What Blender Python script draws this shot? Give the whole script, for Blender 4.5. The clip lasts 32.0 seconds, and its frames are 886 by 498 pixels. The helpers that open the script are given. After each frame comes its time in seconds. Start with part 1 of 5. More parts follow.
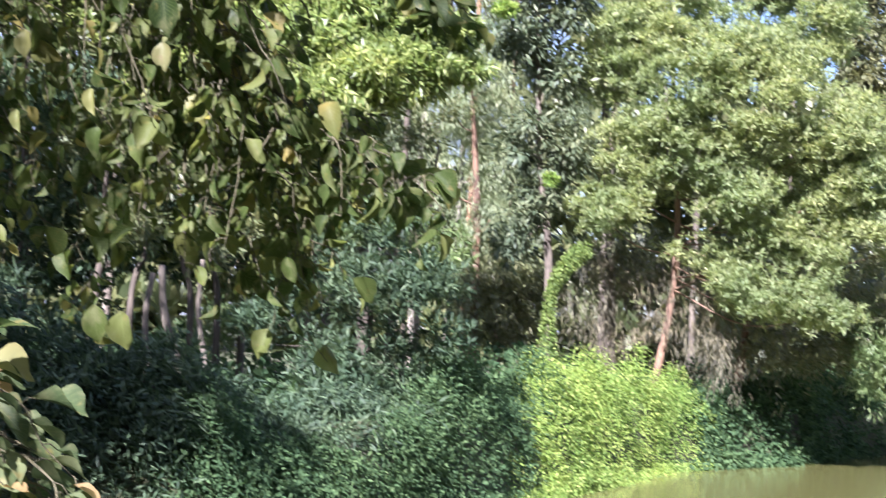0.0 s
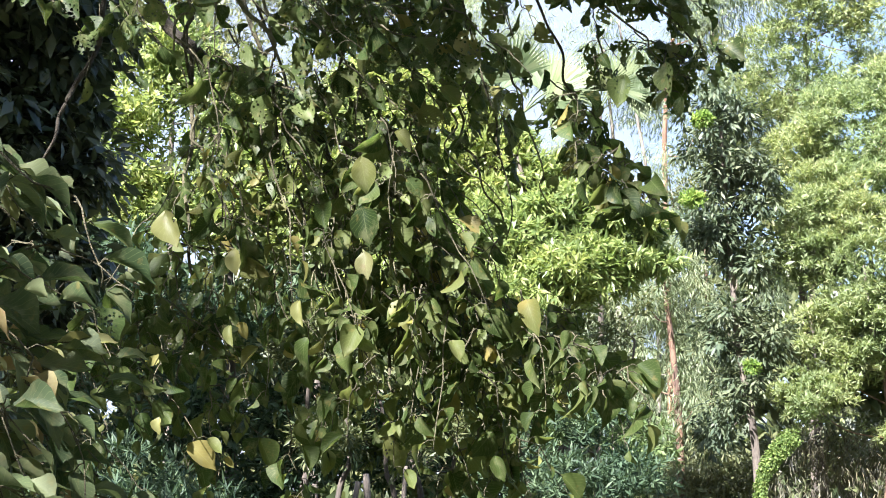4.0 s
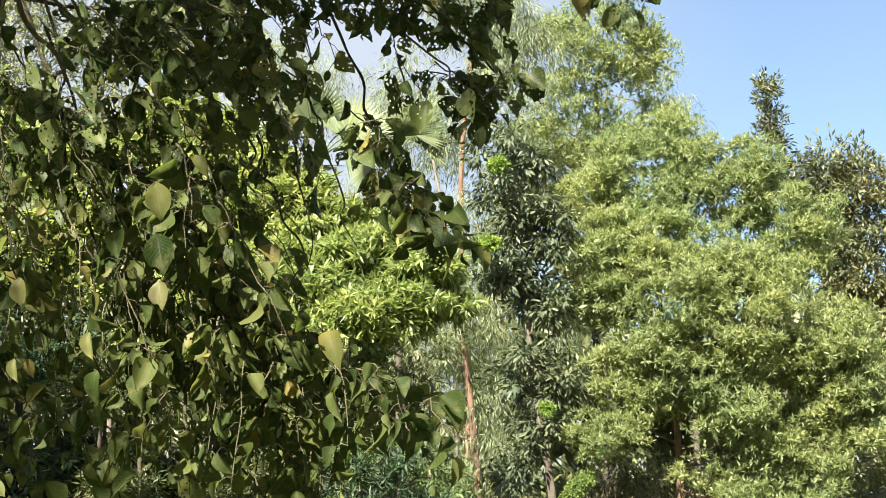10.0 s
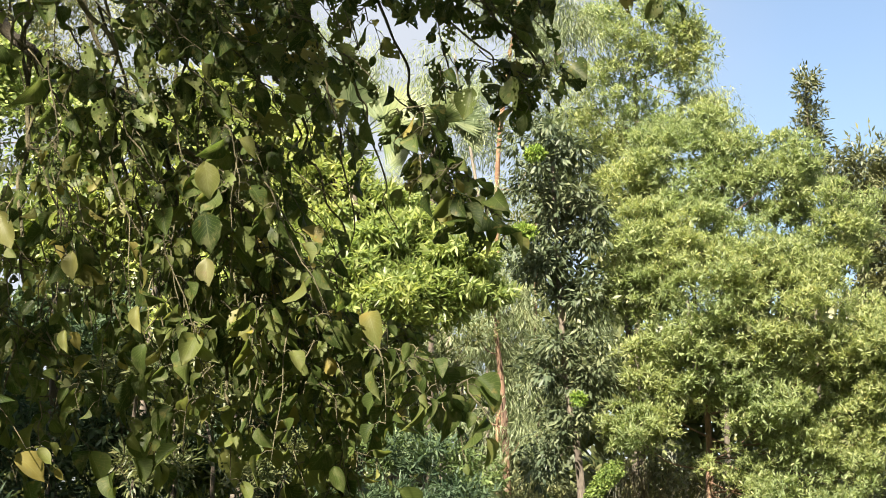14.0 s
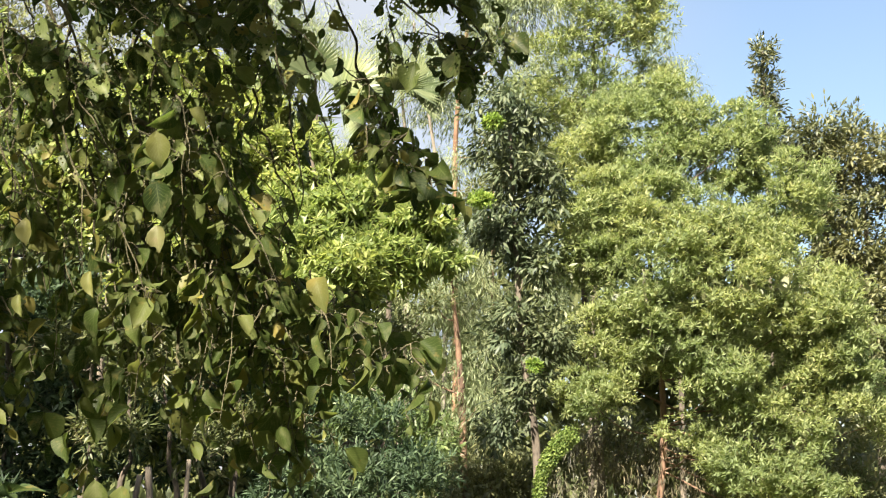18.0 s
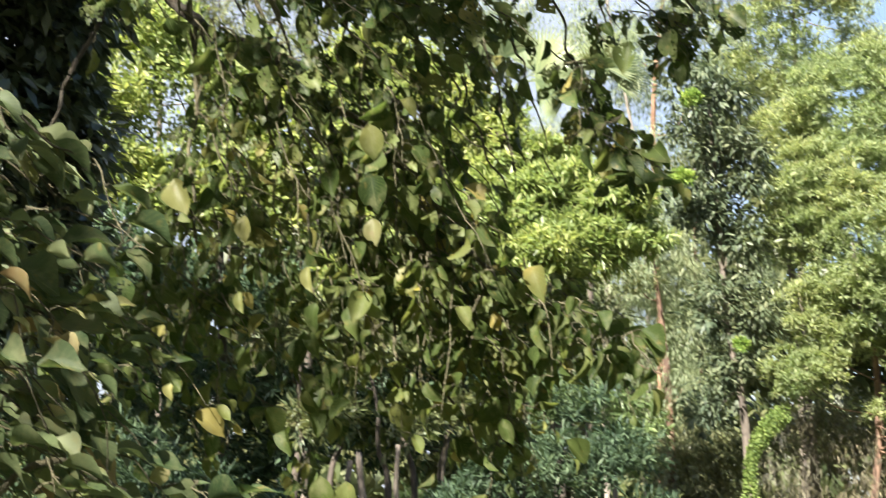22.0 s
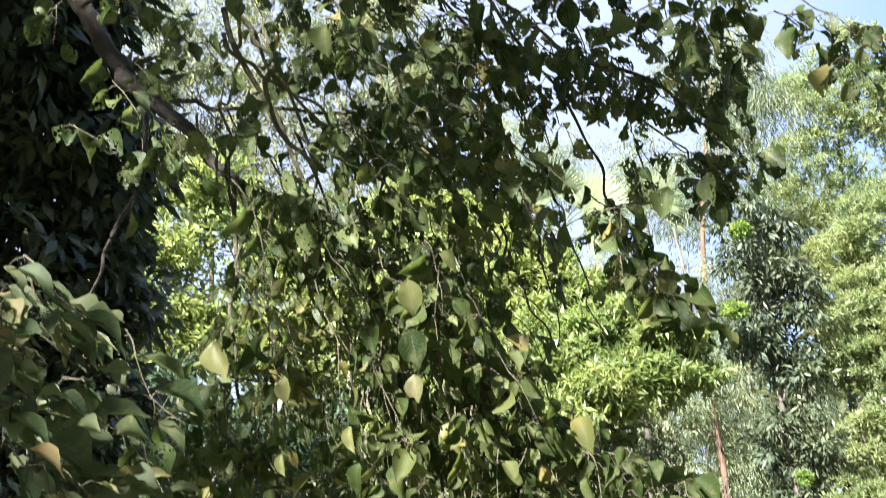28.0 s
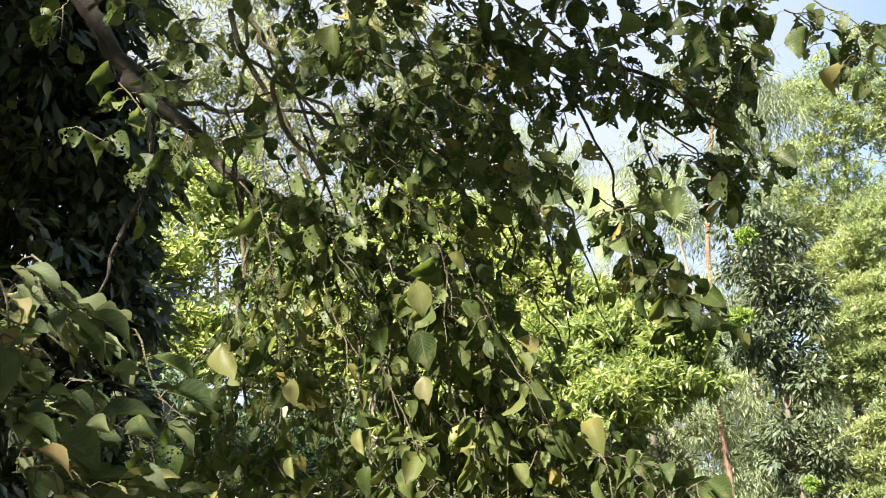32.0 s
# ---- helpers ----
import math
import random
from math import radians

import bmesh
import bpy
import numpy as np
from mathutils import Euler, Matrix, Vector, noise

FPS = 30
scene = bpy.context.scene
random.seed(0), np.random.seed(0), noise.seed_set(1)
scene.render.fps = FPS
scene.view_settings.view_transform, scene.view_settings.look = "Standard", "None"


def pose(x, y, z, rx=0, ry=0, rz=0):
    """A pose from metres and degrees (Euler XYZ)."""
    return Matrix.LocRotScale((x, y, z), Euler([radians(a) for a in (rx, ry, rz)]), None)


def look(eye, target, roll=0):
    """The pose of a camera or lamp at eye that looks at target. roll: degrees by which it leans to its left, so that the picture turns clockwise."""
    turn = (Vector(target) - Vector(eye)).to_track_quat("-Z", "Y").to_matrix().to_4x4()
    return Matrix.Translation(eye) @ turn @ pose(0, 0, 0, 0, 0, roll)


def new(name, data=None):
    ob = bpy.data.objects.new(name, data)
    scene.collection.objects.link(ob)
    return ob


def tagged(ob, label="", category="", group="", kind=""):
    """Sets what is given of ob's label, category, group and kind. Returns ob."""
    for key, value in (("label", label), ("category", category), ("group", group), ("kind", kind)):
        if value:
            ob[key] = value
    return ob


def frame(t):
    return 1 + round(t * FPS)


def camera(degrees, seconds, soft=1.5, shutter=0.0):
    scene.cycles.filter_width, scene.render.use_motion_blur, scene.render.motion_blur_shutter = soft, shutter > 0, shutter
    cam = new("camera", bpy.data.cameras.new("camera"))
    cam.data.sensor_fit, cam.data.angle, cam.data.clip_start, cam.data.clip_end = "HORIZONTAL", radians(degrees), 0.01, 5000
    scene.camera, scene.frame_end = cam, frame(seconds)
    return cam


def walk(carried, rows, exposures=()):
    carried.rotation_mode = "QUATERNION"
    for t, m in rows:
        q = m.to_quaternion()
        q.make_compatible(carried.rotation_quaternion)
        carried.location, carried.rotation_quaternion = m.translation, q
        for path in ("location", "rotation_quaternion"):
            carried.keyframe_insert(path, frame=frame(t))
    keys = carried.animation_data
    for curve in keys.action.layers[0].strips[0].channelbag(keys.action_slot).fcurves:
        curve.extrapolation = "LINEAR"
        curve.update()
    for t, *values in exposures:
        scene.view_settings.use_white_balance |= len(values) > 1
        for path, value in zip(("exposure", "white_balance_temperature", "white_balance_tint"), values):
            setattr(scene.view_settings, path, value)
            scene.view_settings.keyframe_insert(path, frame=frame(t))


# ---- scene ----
# The camera stands on the near bank and turns; bearings and rises are in degrees from its standpoint.
EYE_Z = 2.6
cam = camera(32.96, 32.0, soft=0.85, shutter=0.55)

PATH = [  # seconds, sway x, y, z in metres, bearing, rise, lean in degrees
    (0.0, 0.028, 0.025, 0.042, 0.00, 3.00, 2.99),
    (0.5, 0.027, 0.001, 0.039, -2.66, 4.37, 2.90),
    (1.0, 0.030, -0.037, 0.031, -5.34, 5.65, 2.84),
    (1.5, 0.025, -0.037, 0.034, -7.87, 6.59, 2.59),
    (2.0, 0.023, -0.031, 0.037, -9.32, 7.79, 2.03),
    (2.5, 0.023, -0.027, 0.043, -9.64, 9.17, 1.52),
    (3.0, 0.016, -0.001, 0.051, -8.87, 9.93, 1.45),
    (3.5, 0.018, -0.002, 0.045, -8.18, 10.21, 1.38),
    (5.5, -0.005, 0.044, -0.006, -7.27, 10.91, -2.66),
    (6.0, -0.001, 0.082, 0.004, -7.74, 11.20, -2.55),
    (6.5, -0.001, 0.095, 0.010, -8.05, 11.54, -2.24),
    (7.0, -0.010, 0.095, 0.011, -7.23, 11.79, -1.73),
    (7.5, -0.015, 0.103, 0.011, -4.98, 11.78, -1.86),
    (8.0, -0.009, 0.095, 0.008, -3.24, 12.00, -2.07),
    (8.5, -0.004, 0.114, 0.013, -1.71, 12.03, -2.12),
    (9.0, -0.000, 0.107, 0.012, -0.67, 12.04, -1.89),
    (9.5, -0.003, 0.093, 0.009, -0.01, 12.08, -1.61),
    (10.0, -0.001, 0.083, 0.007, 0.20, 12.13, -1.14),
    (10.5, -0.007, 0.095, 0.009, 0.07, 12.15, -0.71),
    (11.0, -0.008, 0.069, 0.003, -0.24, 12.07, -0.51),
    (11.5, -0.000, 0.020, -0.005, -0.60, 11.92, -0.26),
    (12.0, 0.006, -0.007, -0.014, -0.86, 11.76, -0.12),
    (12.5, -0.002, -0.005, -0.018, -0.93, 11.64, 0.10),
    (13.0, -0.008, -0.010, -0.020, -0.95, 11.62, 0.24),
    (13.5, -0.015, 0.010, -0.015, -1.01, 11.65, 0.44),
    (15.5, -0.010, 0.018, -0.014, -1.41, 11.41, 0.39),
    (16.0, -0.010, 0.002, -0.019, -1.20, 10.98, 0.32),
    (16.5, -0.006, -0.016, -0.027, -0.93, 10.43, 0.37),
    (17.0, 0.005, -0.064, -0.036, -0.64, 10.12, 0.44),
    (17.5, 0.018, -0.104, -0.039, -0.21, 10.13, 0.54),
    (18.0, 0.024, -0.104, -0.035, 0.45, 10.40, 0.48),
    (18.5, 0.023, -0.099, -0.025, 1.79, 10.99, 0.21),
    (19.0, 0.021, -0.066, -0.031, 4.35, 9.12, -0.29),
    (19.5, 0.040, -0.072, -0.037, 5.46, 7.13, -0.74),
    (20.0, 0.008, -0.047, -0.026, 3.09, 7.14, -0.90),
    (20.5, -0.002, -0.021, -0.021, -0.10, 7.60, -0.55),
    (21.0, -0.014, -0.015, -0.019, -2.65, 8.09, -0.17),
    (21.5, -0.016, -0.012, -0.016, -5.12, 8.67, 0.14),
    (22.0, -0.025, -0.034, -0.008, -7.23, 9.67, 0.11),
    (22.5, -0.031, 0.028, 0.006, -9.41, 10.78, -0.16),
    (23.0, -0.017, 0.006, 0.006, -10.41, 10.70, -0.22),
    (23.5, -0.001, -0.017, -0.004, -10.46, 9.75, -0.53),
    (24.0, 0.004, -0.011, -0.003, -10.30, 8.76, -0.47),
    (24.5, 0.007, -0.011, -0.004, -10.08, 8.06, -0.48),
    (26.5, 0.028, -0.049, -0.007, -9.67, 8.30, -0.17),
    (27.0, 0.025, -0.035, -0.006, -9.43, 9.12, -0.37),
    (27.5, 0.013, -0.021, 0.014, -9.20, 12.19, -0.80),
    (28.0, -0.004, 0.010, 0.030, -9.22, 15.07, -1.46),
    (28.5, 0.003, 0.003, 0.039, -9.68, 16.47, -1.59),
    (29.0, -0.005, 0.005, 0.032, -10.40, 16.76, -1.40),
    (29.5, -0.009, 0.017, 0.028, -10.89, 16.33, -1.11),
    (30.0, -0.012, 0.018, 0.022, -11.07, 15.74, -0.75),
    (30.5, -0.021, 0.009, 0.014, -10.95, 15.25, -0.81),
    (31.0, -0.024, 0.018, 0.012, -10.61, 14.99, -0.79),
    (31.5, -0.025, 0.028, 0.019, -10.05, 15.06, -1.06),
    (32.0, -0.020, 0.035, 0.021, -9.38, 15.38, -1.59),
]


def aim(bearing, rise, dist):
    """The place that lies at a bearing and a rise from the standpoint, so many metres off."""
    a, e = radians(bearing), radians(rise)
    return Vector((dist * math.sin(a) * math.cos(e), dist * math.cos(a) * math.cos(e), EYE_Z + dist * math.sin(e)))


def camera_pose(x, y, z, bearing, rise, lean):
    eye = Vector((x, y, z + EYE_Z))
    way = aim(bearing, rise, 10.0) - Vector((0, 0, EYE_Z))
    return look(eye, eye + way, lean)


EXPOSURES = [(0.0, 2.66, 5450, 27), (2.0, 2.72, 5550, 17), (3.5, 2.72, 5600, 17), (7.0, 2.62, 5900, 14), (9.0, 2.30, 6500, 9), (11.0, 2.27, 6550, 9), (13.0, 2.28, 6900, 10), (18.0, 2.28, 6900, 10), (20.0, 2.3, 6800, 10), (22.0, 2.48, 6250, 12), (24.0, 2.74, 5700, 18), (27.0, 2.76, 5450, 19), (29.0, 2.5, 6150, 12), (30.0, 2.49, 6350, 12), (32.0, 2.53, 6350, 12)]
walk(cam, [(r[0], camera_pose(*r[1:])) for r in PATH], EXPOSURES)

# ---- light ----
SUN_BEARING, SUN_RISE = -158.0, 39.0
world = bpy.data.worlds.new("world")
scene.world = world
world.use_nodes = True
wn = world.node_tree.nodes
sky = wn.new("ShaderNodeTexSky")
sky.sky_type = "NISHITA"
sky.sun_disc = False
sky.sun_elevation = radians(SUN_RISE)
sky.sun_rotation = radians(SUN_BEARING)
sky.air_density, sky.dust_density, sky.ozone_density = 1.0, 1.5, 1.2
wn["Background"].inputs["Strength"].default_value = 0.047
# painted haze: whitens the sky unevenly towards the left-hand bank
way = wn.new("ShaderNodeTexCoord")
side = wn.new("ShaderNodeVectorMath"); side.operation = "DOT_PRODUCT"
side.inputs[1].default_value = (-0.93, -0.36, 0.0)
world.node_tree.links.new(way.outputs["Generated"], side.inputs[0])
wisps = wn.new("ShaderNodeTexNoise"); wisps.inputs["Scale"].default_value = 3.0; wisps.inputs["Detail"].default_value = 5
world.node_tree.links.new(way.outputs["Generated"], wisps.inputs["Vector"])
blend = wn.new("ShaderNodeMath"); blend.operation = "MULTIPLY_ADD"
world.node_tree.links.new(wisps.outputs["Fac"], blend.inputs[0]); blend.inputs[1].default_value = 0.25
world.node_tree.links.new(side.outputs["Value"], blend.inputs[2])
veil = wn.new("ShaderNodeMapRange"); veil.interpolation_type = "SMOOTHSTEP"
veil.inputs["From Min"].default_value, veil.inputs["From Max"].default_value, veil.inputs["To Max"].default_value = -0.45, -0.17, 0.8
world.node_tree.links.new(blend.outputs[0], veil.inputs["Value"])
haze_mix = wn.new("ShaderNodeMixRGB"); haze_mix.inputs["Color2"].default_value = (3.5, 3.7, 4.1, 1)
world.node_tree.links.new(veil.outputs["Result"], haze_mix.inputs["Fac"]); world.node_tree.links.new(sky.outputs["Color"], haze_mix.inputs["Color1"])
world.node_tree.links.new(haze_mix.outputs["Color"], wn["Background"].inputs["Color"])

sun = new("sun", bpy.data.lights.new("sun", "SUN"))
sun.data.energy, sun.data.angle, sun.data.color = 5.0, radians(0.6), (1.0, 0.93, 0.80)
sun.matrix_world = look(aim(SUN_BEARING, SUN_RISE, 60.0), (0, 0, EYE_Z))

# ---- materials ----
def mat_new(name):
    m = bpy.data.materials.new(name)
    m.use_nodes = True
    return m, m.node_tree.nodes, m.node_tree.links


def ramp(nodes, stops):
    r = nodes.new("ShaderNodeValToRGB")
    el = r.color_ramp.elements
    while len(el) < len(stops):
        el.new(0.5)
    for e, (p, c) in zip(el, stops):
        e.position, e.color = p, (*c, 1)
    return r


def leaf_material(name, stops, gloss=0.45, through_light=0.35, single=False, veins=False, glow=(1.0, 1.0, 0.72), noise_scale=3.0, lace=0.0, sheen=0.5):
    """Foliage: each leaf takes its colour from the ramp; some light passes through it."""
    m, n, l = mat_new(name)
    bsdf, out = n["Principled BSDF"], n["Material Output"]
    if single:
        src = n.new("ShaderNodeObjectInfo").outputs["Random"]
    else:
        src = n.new("ShaderNodeNewGeometry").outputs["Random Per Island"]
    coord = n.new("ShaderNodeTexCoord")
    geo = n.new("ShaderNodeNewGeometry")
    patch = n.new("ShaderNodeTexNoise")
    patch.inputs["Scale"].default_value, patch.inputs["Detail"].default_value = noise_scale, 3
    l.new(geo.outputs["Position"], patch.inputs["Vector"])
    add = n.new("ShaderNodeMath"); add.operation = "MULTIPLY_ADD"
    l.new(patch.outputs["Fac"], add.inputs[0]); add.inputs[1].default_value = 0.5
    off = n.new("ShaderNodeMath"); off.operation = "SUBTRACT"
    l.new(src, off.inputs[0]); off.inputs[1].default_value = 0.25
    l.new(off.outputs[0], add.inputs[2])
    cr = ramp(n, stops)
    l.new(add.outputs[0], cr.inputs["Fac"])
    slow = n.new("ShaderNodeTexNoise"); slow.inputs["Scale"].default_value = 0.55; slow.inputs["Detail"].default_value = 2
    l.new(geo.outputs["Position"], slow.inputs["Vector"])
    hue = ramp(n, [(0.36, (0.80, 0.85, 0.88)), (0.64, (1.03, 0.99, 0.95))]); l.new(slow.outputs["Fac"], hue.inputs["Fac"])
    age = n.new("ShaderNodeMixRGB"); age.blend_type = "MULTIPLY"; age.inputs["Fac"].default_value = 1.0
    l.new(cr.outputs["Color"], age.inputs["Color1"]); l.new(hue.outputs["Color"], age.inputs["Color2"])
    color = age.outputs["Color"]
    if veins:
        sep = n.new("ShaderNodeSeparateXYZ")
        l.new(coord.outputs["UV"], sep.inputs[0])
        ax = n.new("ShaderNodeMath"); ax.operation = "SUBTRACT"; l.new(sep.outputs["X"], ax.inputs[0]); ax.inputs[1].default_value = 0.5
        ab = n.new("ShaderNodeMath"); ab.operation = "ABSOLUTE"; l.new(ax.outputs[0], ab.inputs[0])
        slant = n.new("ShaderNodeMath"); slant.operation = "MULTIPLY_ADD"
        l.new(ab.outputs[0], slant.inputs[0]); slant.inputs[1].default_value = -0.9; l.new(sep.outputs["Y"], slant.inputs[2])
        wave = n.new("ShaderNodeMath"); wave.operation = "PINGPONG"; l.new(slant.outputs[0], wave.inputs[0]); wave.inputs[1].default_value = 0.06
        vein = n.new("ShaderNodeMath"); vein.operation = "LESS_THAN"; l.new(wave.outputs[0], vein.inputs[0]); vein.inputs[1].default_value = 0.006
        rib = n.new("ShaderNodeMath"); rib.operation = "LESS_THAN"; l.new(ab.outputs[0], rib.inputs[0]); rib.inputs[1].default_value = 0.016
        both = n.new("ShaderNodeMath"); both.operation = "MAXIMUM"; l.new(vein.outputs[0], both.inputs[0]); l.new(rib.outputs[0], both.inputs[1])
        half = n.new("ShaderNodeMath"); half.operation = "MULTIPLY"; l.new(both.outputs[0], half.inputs[0]); half.inputs[1].default_value = 0.16
        mixv = n.new("ShaderNodeMixRGB"); l.new(half.outputs[0], mixv.inputs["Fac"]); l.new(color, mixv.inputs["Color1"])
        mixv.inputs["Color2"].default_value = (0.30, 0.34, 0.13, 1)
        color = mixv.outputs["Color"]
        spot = n.new("ShaderNodeTexNoise"); spot.inputs["Scale"].default_value = 46.0; spot.inputs["Detail"].default_value = 4
        l.new(geo.outputs["Position"], spot.inputs["Vector"])
        sr = ramp(n, [(0.60, (0, 0, 0)), (0.72, (1, 1, 1))]); l.new(spot.outputs["Fac"], sr.inputs["Fac"])
        sc = n.new("ShaderNodeMath"); sc.operation = "MULTIPLY"; l.new(sr.outputs["Color"], sc.inputs[0]); sc.inputs[1].default_value = 0.55
        mixs = n.new("ShaderNodeMixRGB"); l.new(sc.outputs[0], mixs.inputs["Fac"]); l.new(color, mixs.inputs["Color1"])
        mixs.inputs["Color2"].default_value = (0.20, 0.16, 0.05, 1)
        color = mixs.outputs["Color"]
        worn = n.new("ShaderNodeTexNoise"); worn.inputs["Scale"].default_value = 21.0; worn.inputs["Detail"].default_value = 5; worn.inputs["Roughness"].default_value = 0.65
        l.new(geo.outputs["Position"], worn.inputs["Vector"])
        wr = ramp(n, [(0.50, (0, 0, 0)), (0.66, (1, 1, 1))]); l.new(worn.outputs["Fac"], wr.inputs["Fac"])
        wc = n.new("ShaderNodeMath"); wc.operation = "MULTIPLY"; l.new(wr.outputs["Color"], wc.inputs[0]); wc.inputs[1].default_value = 0.42
        mixw = n.new("ShaderNodeMixRGB"); l.new(wc.outputs[0], mixw.inputs["Fac"]); l.new(color, mixw.inputs["Color1"])
        mixw.inputs["Color2"].default_value = (0.20, 0.20, 0.10, 1)
        color = mixw.outputs["Color"]
        bump = n.new("ShaderNodeBump"); bump.inputs["Strength"].default_value = 0.35; bump.inputs["Distance"].default_value = 0.004
        l.new(wave.outputs[0], bump.inputs["Height"]); l.new(bump.outputs["Normal"], bsdf.inputs["Normal"])
    l.new(color, bsdf.inputs["Base Color"])
    bsdf.inputs["Roughness"].default_value = gloss
    bsdf.inputs["Specular IOR Level"].default_value = sheen
    tr = n.new("ShaderNodeBsdfTranslucent")
    tint = n.new("ShaderNodeMixRGB"); tint.blend_type = "MULTIPLY"; tint.inputs["Fac"].default_value = 1.0
    l.new(color, tint.inputs["Color1"]); tint.inputs["Color2"].default_value = (*glow, 1)
    bright = n.new("ShaderNodeMixRGB"); bright.blend_type = "ADD"; bright.inputs["Fac"].default_value = 0.6
    l.new(tint.outputs["Color"], bright.inputs["Color1"]); l.new(tint.outputs["Color"], bright.inputs["Color2"])
    l.new(bright.outputs["Color"], tr.inputs["Color"])
    mix = n.new("ShaderNodeMixShader"); mix.inputs["Fac"].default_value = through_light
    l.new(bsdf.outputs[0], mix.inputs[1]); l.new(tr.outputs[0], mix.inputs[2]); l.new(mix.outputs[0], out.inputs["Surface"])
    if lace:  # leaves eaten to a lace by insects: many small holes in patches
        cell = n.new("ShaderNodeTexVoronoi"); cell.inputs["Scale"].default_value = 105.0
        where = n.new("ShaderNodeTexNoise"); where.inputs["Scale"].default_value = 26.0; where.inputs["Detail"].default_value = 2
        l.new(geo.outputs["Position"], cell.inputs["Vector"]); l.new(geo.outputs["Position"], where.inputs["Vector"])
        size = n.new("ShaderNodeMath"); size.operation = "MULTIPLY_ADD"; l.new(where.outputs["Fac"], size.inputs[0]); size.inputs[1].default_value = 1.5; size.inputs[2].default_value = lace - 0.75
        bite = n.new("ShaderNodeMath"); bite.operation = "LESS_THAN"; l.new(cell.outputs["Distance"], bite.inputs[0]); l.new(size.outputs[0], bite.inputs[1])
        clear = n.new("ShaderNodeBsdfTransparent")
        eaten = n.new("ShaderNodeMixShader"); l.new(bite.outputs[0], eaten.inputs["Fac"]); l.new(mix.outputs[0], eaten.inputs[1]); l.new(clear.outputs[0], eaten.inputs[2])
        l.new(eaten.outputs[0], out.inputs["Surface"])
    return m


def bark_material(name, a, b, scale=6.0, stretch=0.2, rough=0.85):
    m, n, l = mat_new(name)
    bsdf = n["Principled BSDF"]
    geo = n.new("ShaderNodeNewGeometry")
    mp = n.new("ShaderNodeMapping"); mp.inputs["Scale"].default_value = (1, 1, stretch)
    l.new(geo.outputs["Position"], mp.inputs["Vector"])
    big = n.new("ShaderNodeTexNoise"); big.inputs["Scale"].default_value = scale; big.inputs["Detail"].default_value = 6
    l.new(mp.outputs[0], big.inputs["Vector"])
    fine = n.new("ShaderNodeTexNoise"); fine.inputs["Scale"].default_value = scale * 9; fine.inputs["Detail"].default_value = 5
    l.new(mp.outputs[0], fine.inputs["Vector"])
    cr = ramp(n, [(0.34, a), (0.66, b)])
    mixf = n.new("ShaderNodeMath"); mixf.operation = "MULTIPLY_ADD"; l.new(fine.outputs["Fac"], mixf.inputs[0]); mixf.inputs[1].default_value = 0.4
    sub = n.new("ShaderNodeMath"); sub.operation = "SUBTRACT"; l.new(big.outputs["Fac"], sub.inputs[0]); sub.inputs[1].default_value = 0.2
    l.new(sub.outputs[0], mixf.inputs[2]); l.new(mixf.outputs[0], cr.inputs["Fac"])
    l.new(cr.outputs["Color"], bsdf.inputs["Base Color"])
    bsdf.inputs["Roughness"].default_value = rough
    bump = n.new("ShaderNodeBump"); bump.inputs["Strength"].default_value = 0.6; bump.inputs["Distance"].default_value = 0.02
    l.new(fine.outputs["Fac"], bump.inputs["Height"]); l.new(bump.outputs["Normal"], bsdf.inputs["Normal"])
    return m


OLIVE = leaf_material("olive_leaf", [(0.0, (0.132, 0.172, 0.072)), (0.5, (0.22, 0.265, 0.116)), (0.92, (0.29, 0.325, 0.155)), (1.0, (0.37, 0.37, 0.19))], 0.60, 0.52)
GREEN = leaf_material("fresh_green_leaf", [(0.0, (0.115, 0.16, 0.048)), (0.5, (0.225, 0.275, 0.088)), (0.9, (0.33, 0.36, 0.13)), (1.0, (0.40, 0.41, 0.17))], 0.42, 0.5)
DARK = leaf_material("dark_glossy_leaf", [(0.0, (0.052, 0.072, 0.042)), (0.6, (0.09, 0.115, 0.064)), (1.0, (0.155, 0.175, 0.10))], 0.48, 0.26, sheen=0.3)
PALE = leaf_material("pale_hanging_leaf", [(0.0, (0.13, 0.165, 0.088)), (0.5, (0.205, 0.245, 0.135)), (1.0, (0.30, 0.33, 0.19))], 0.5, 0.4)
HAZY = leaf_material("pale_feathery_leaf", [(0.0, (0.17, 0.19, 0.10)), (0.5, (0.24, 0.26, 0.14)), (1.0, (0.33, 0.34, 0.19))], 0.6, 0.45)
BACK = leaf_material("back_tree_leaf", [(0.0, (0.06, 0.08, 0.033)), (0.5, (0.105, 0.125, 0.05)), (1.0, (0.16, 0.165, 0.072))], 0.48, 0.35)
MIDGREEN = leaf_material("mid_green_leaf", [(0.0, (0.068, 0.105, 0.038)), (0.5, (0.11, 0.16, 0.058)), (1.0, (0.17, 0.22, 0.088))], 0.48, 0.36)
MURKY = leaf_material("murky_green_leaf", [(0.0, (0.072, 0.085, 0.042)), (0.5, (0.12, 0.13, 0.06)), (1.0, (0.185, 0.185, 0.09))], 0.45, 0.3)
# bluish green, taken darker to stand in for shade under the left-hand trees
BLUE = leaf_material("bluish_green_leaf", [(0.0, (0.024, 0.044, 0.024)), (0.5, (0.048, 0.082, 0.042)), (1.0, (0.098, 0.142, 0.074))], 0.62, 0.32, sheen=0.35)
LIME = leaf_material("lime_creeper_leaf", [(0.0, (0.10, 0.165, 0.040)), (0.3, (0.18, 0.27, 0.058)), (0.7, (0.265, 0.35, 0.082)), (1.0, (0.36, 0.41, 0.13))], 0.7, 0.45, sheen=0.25)
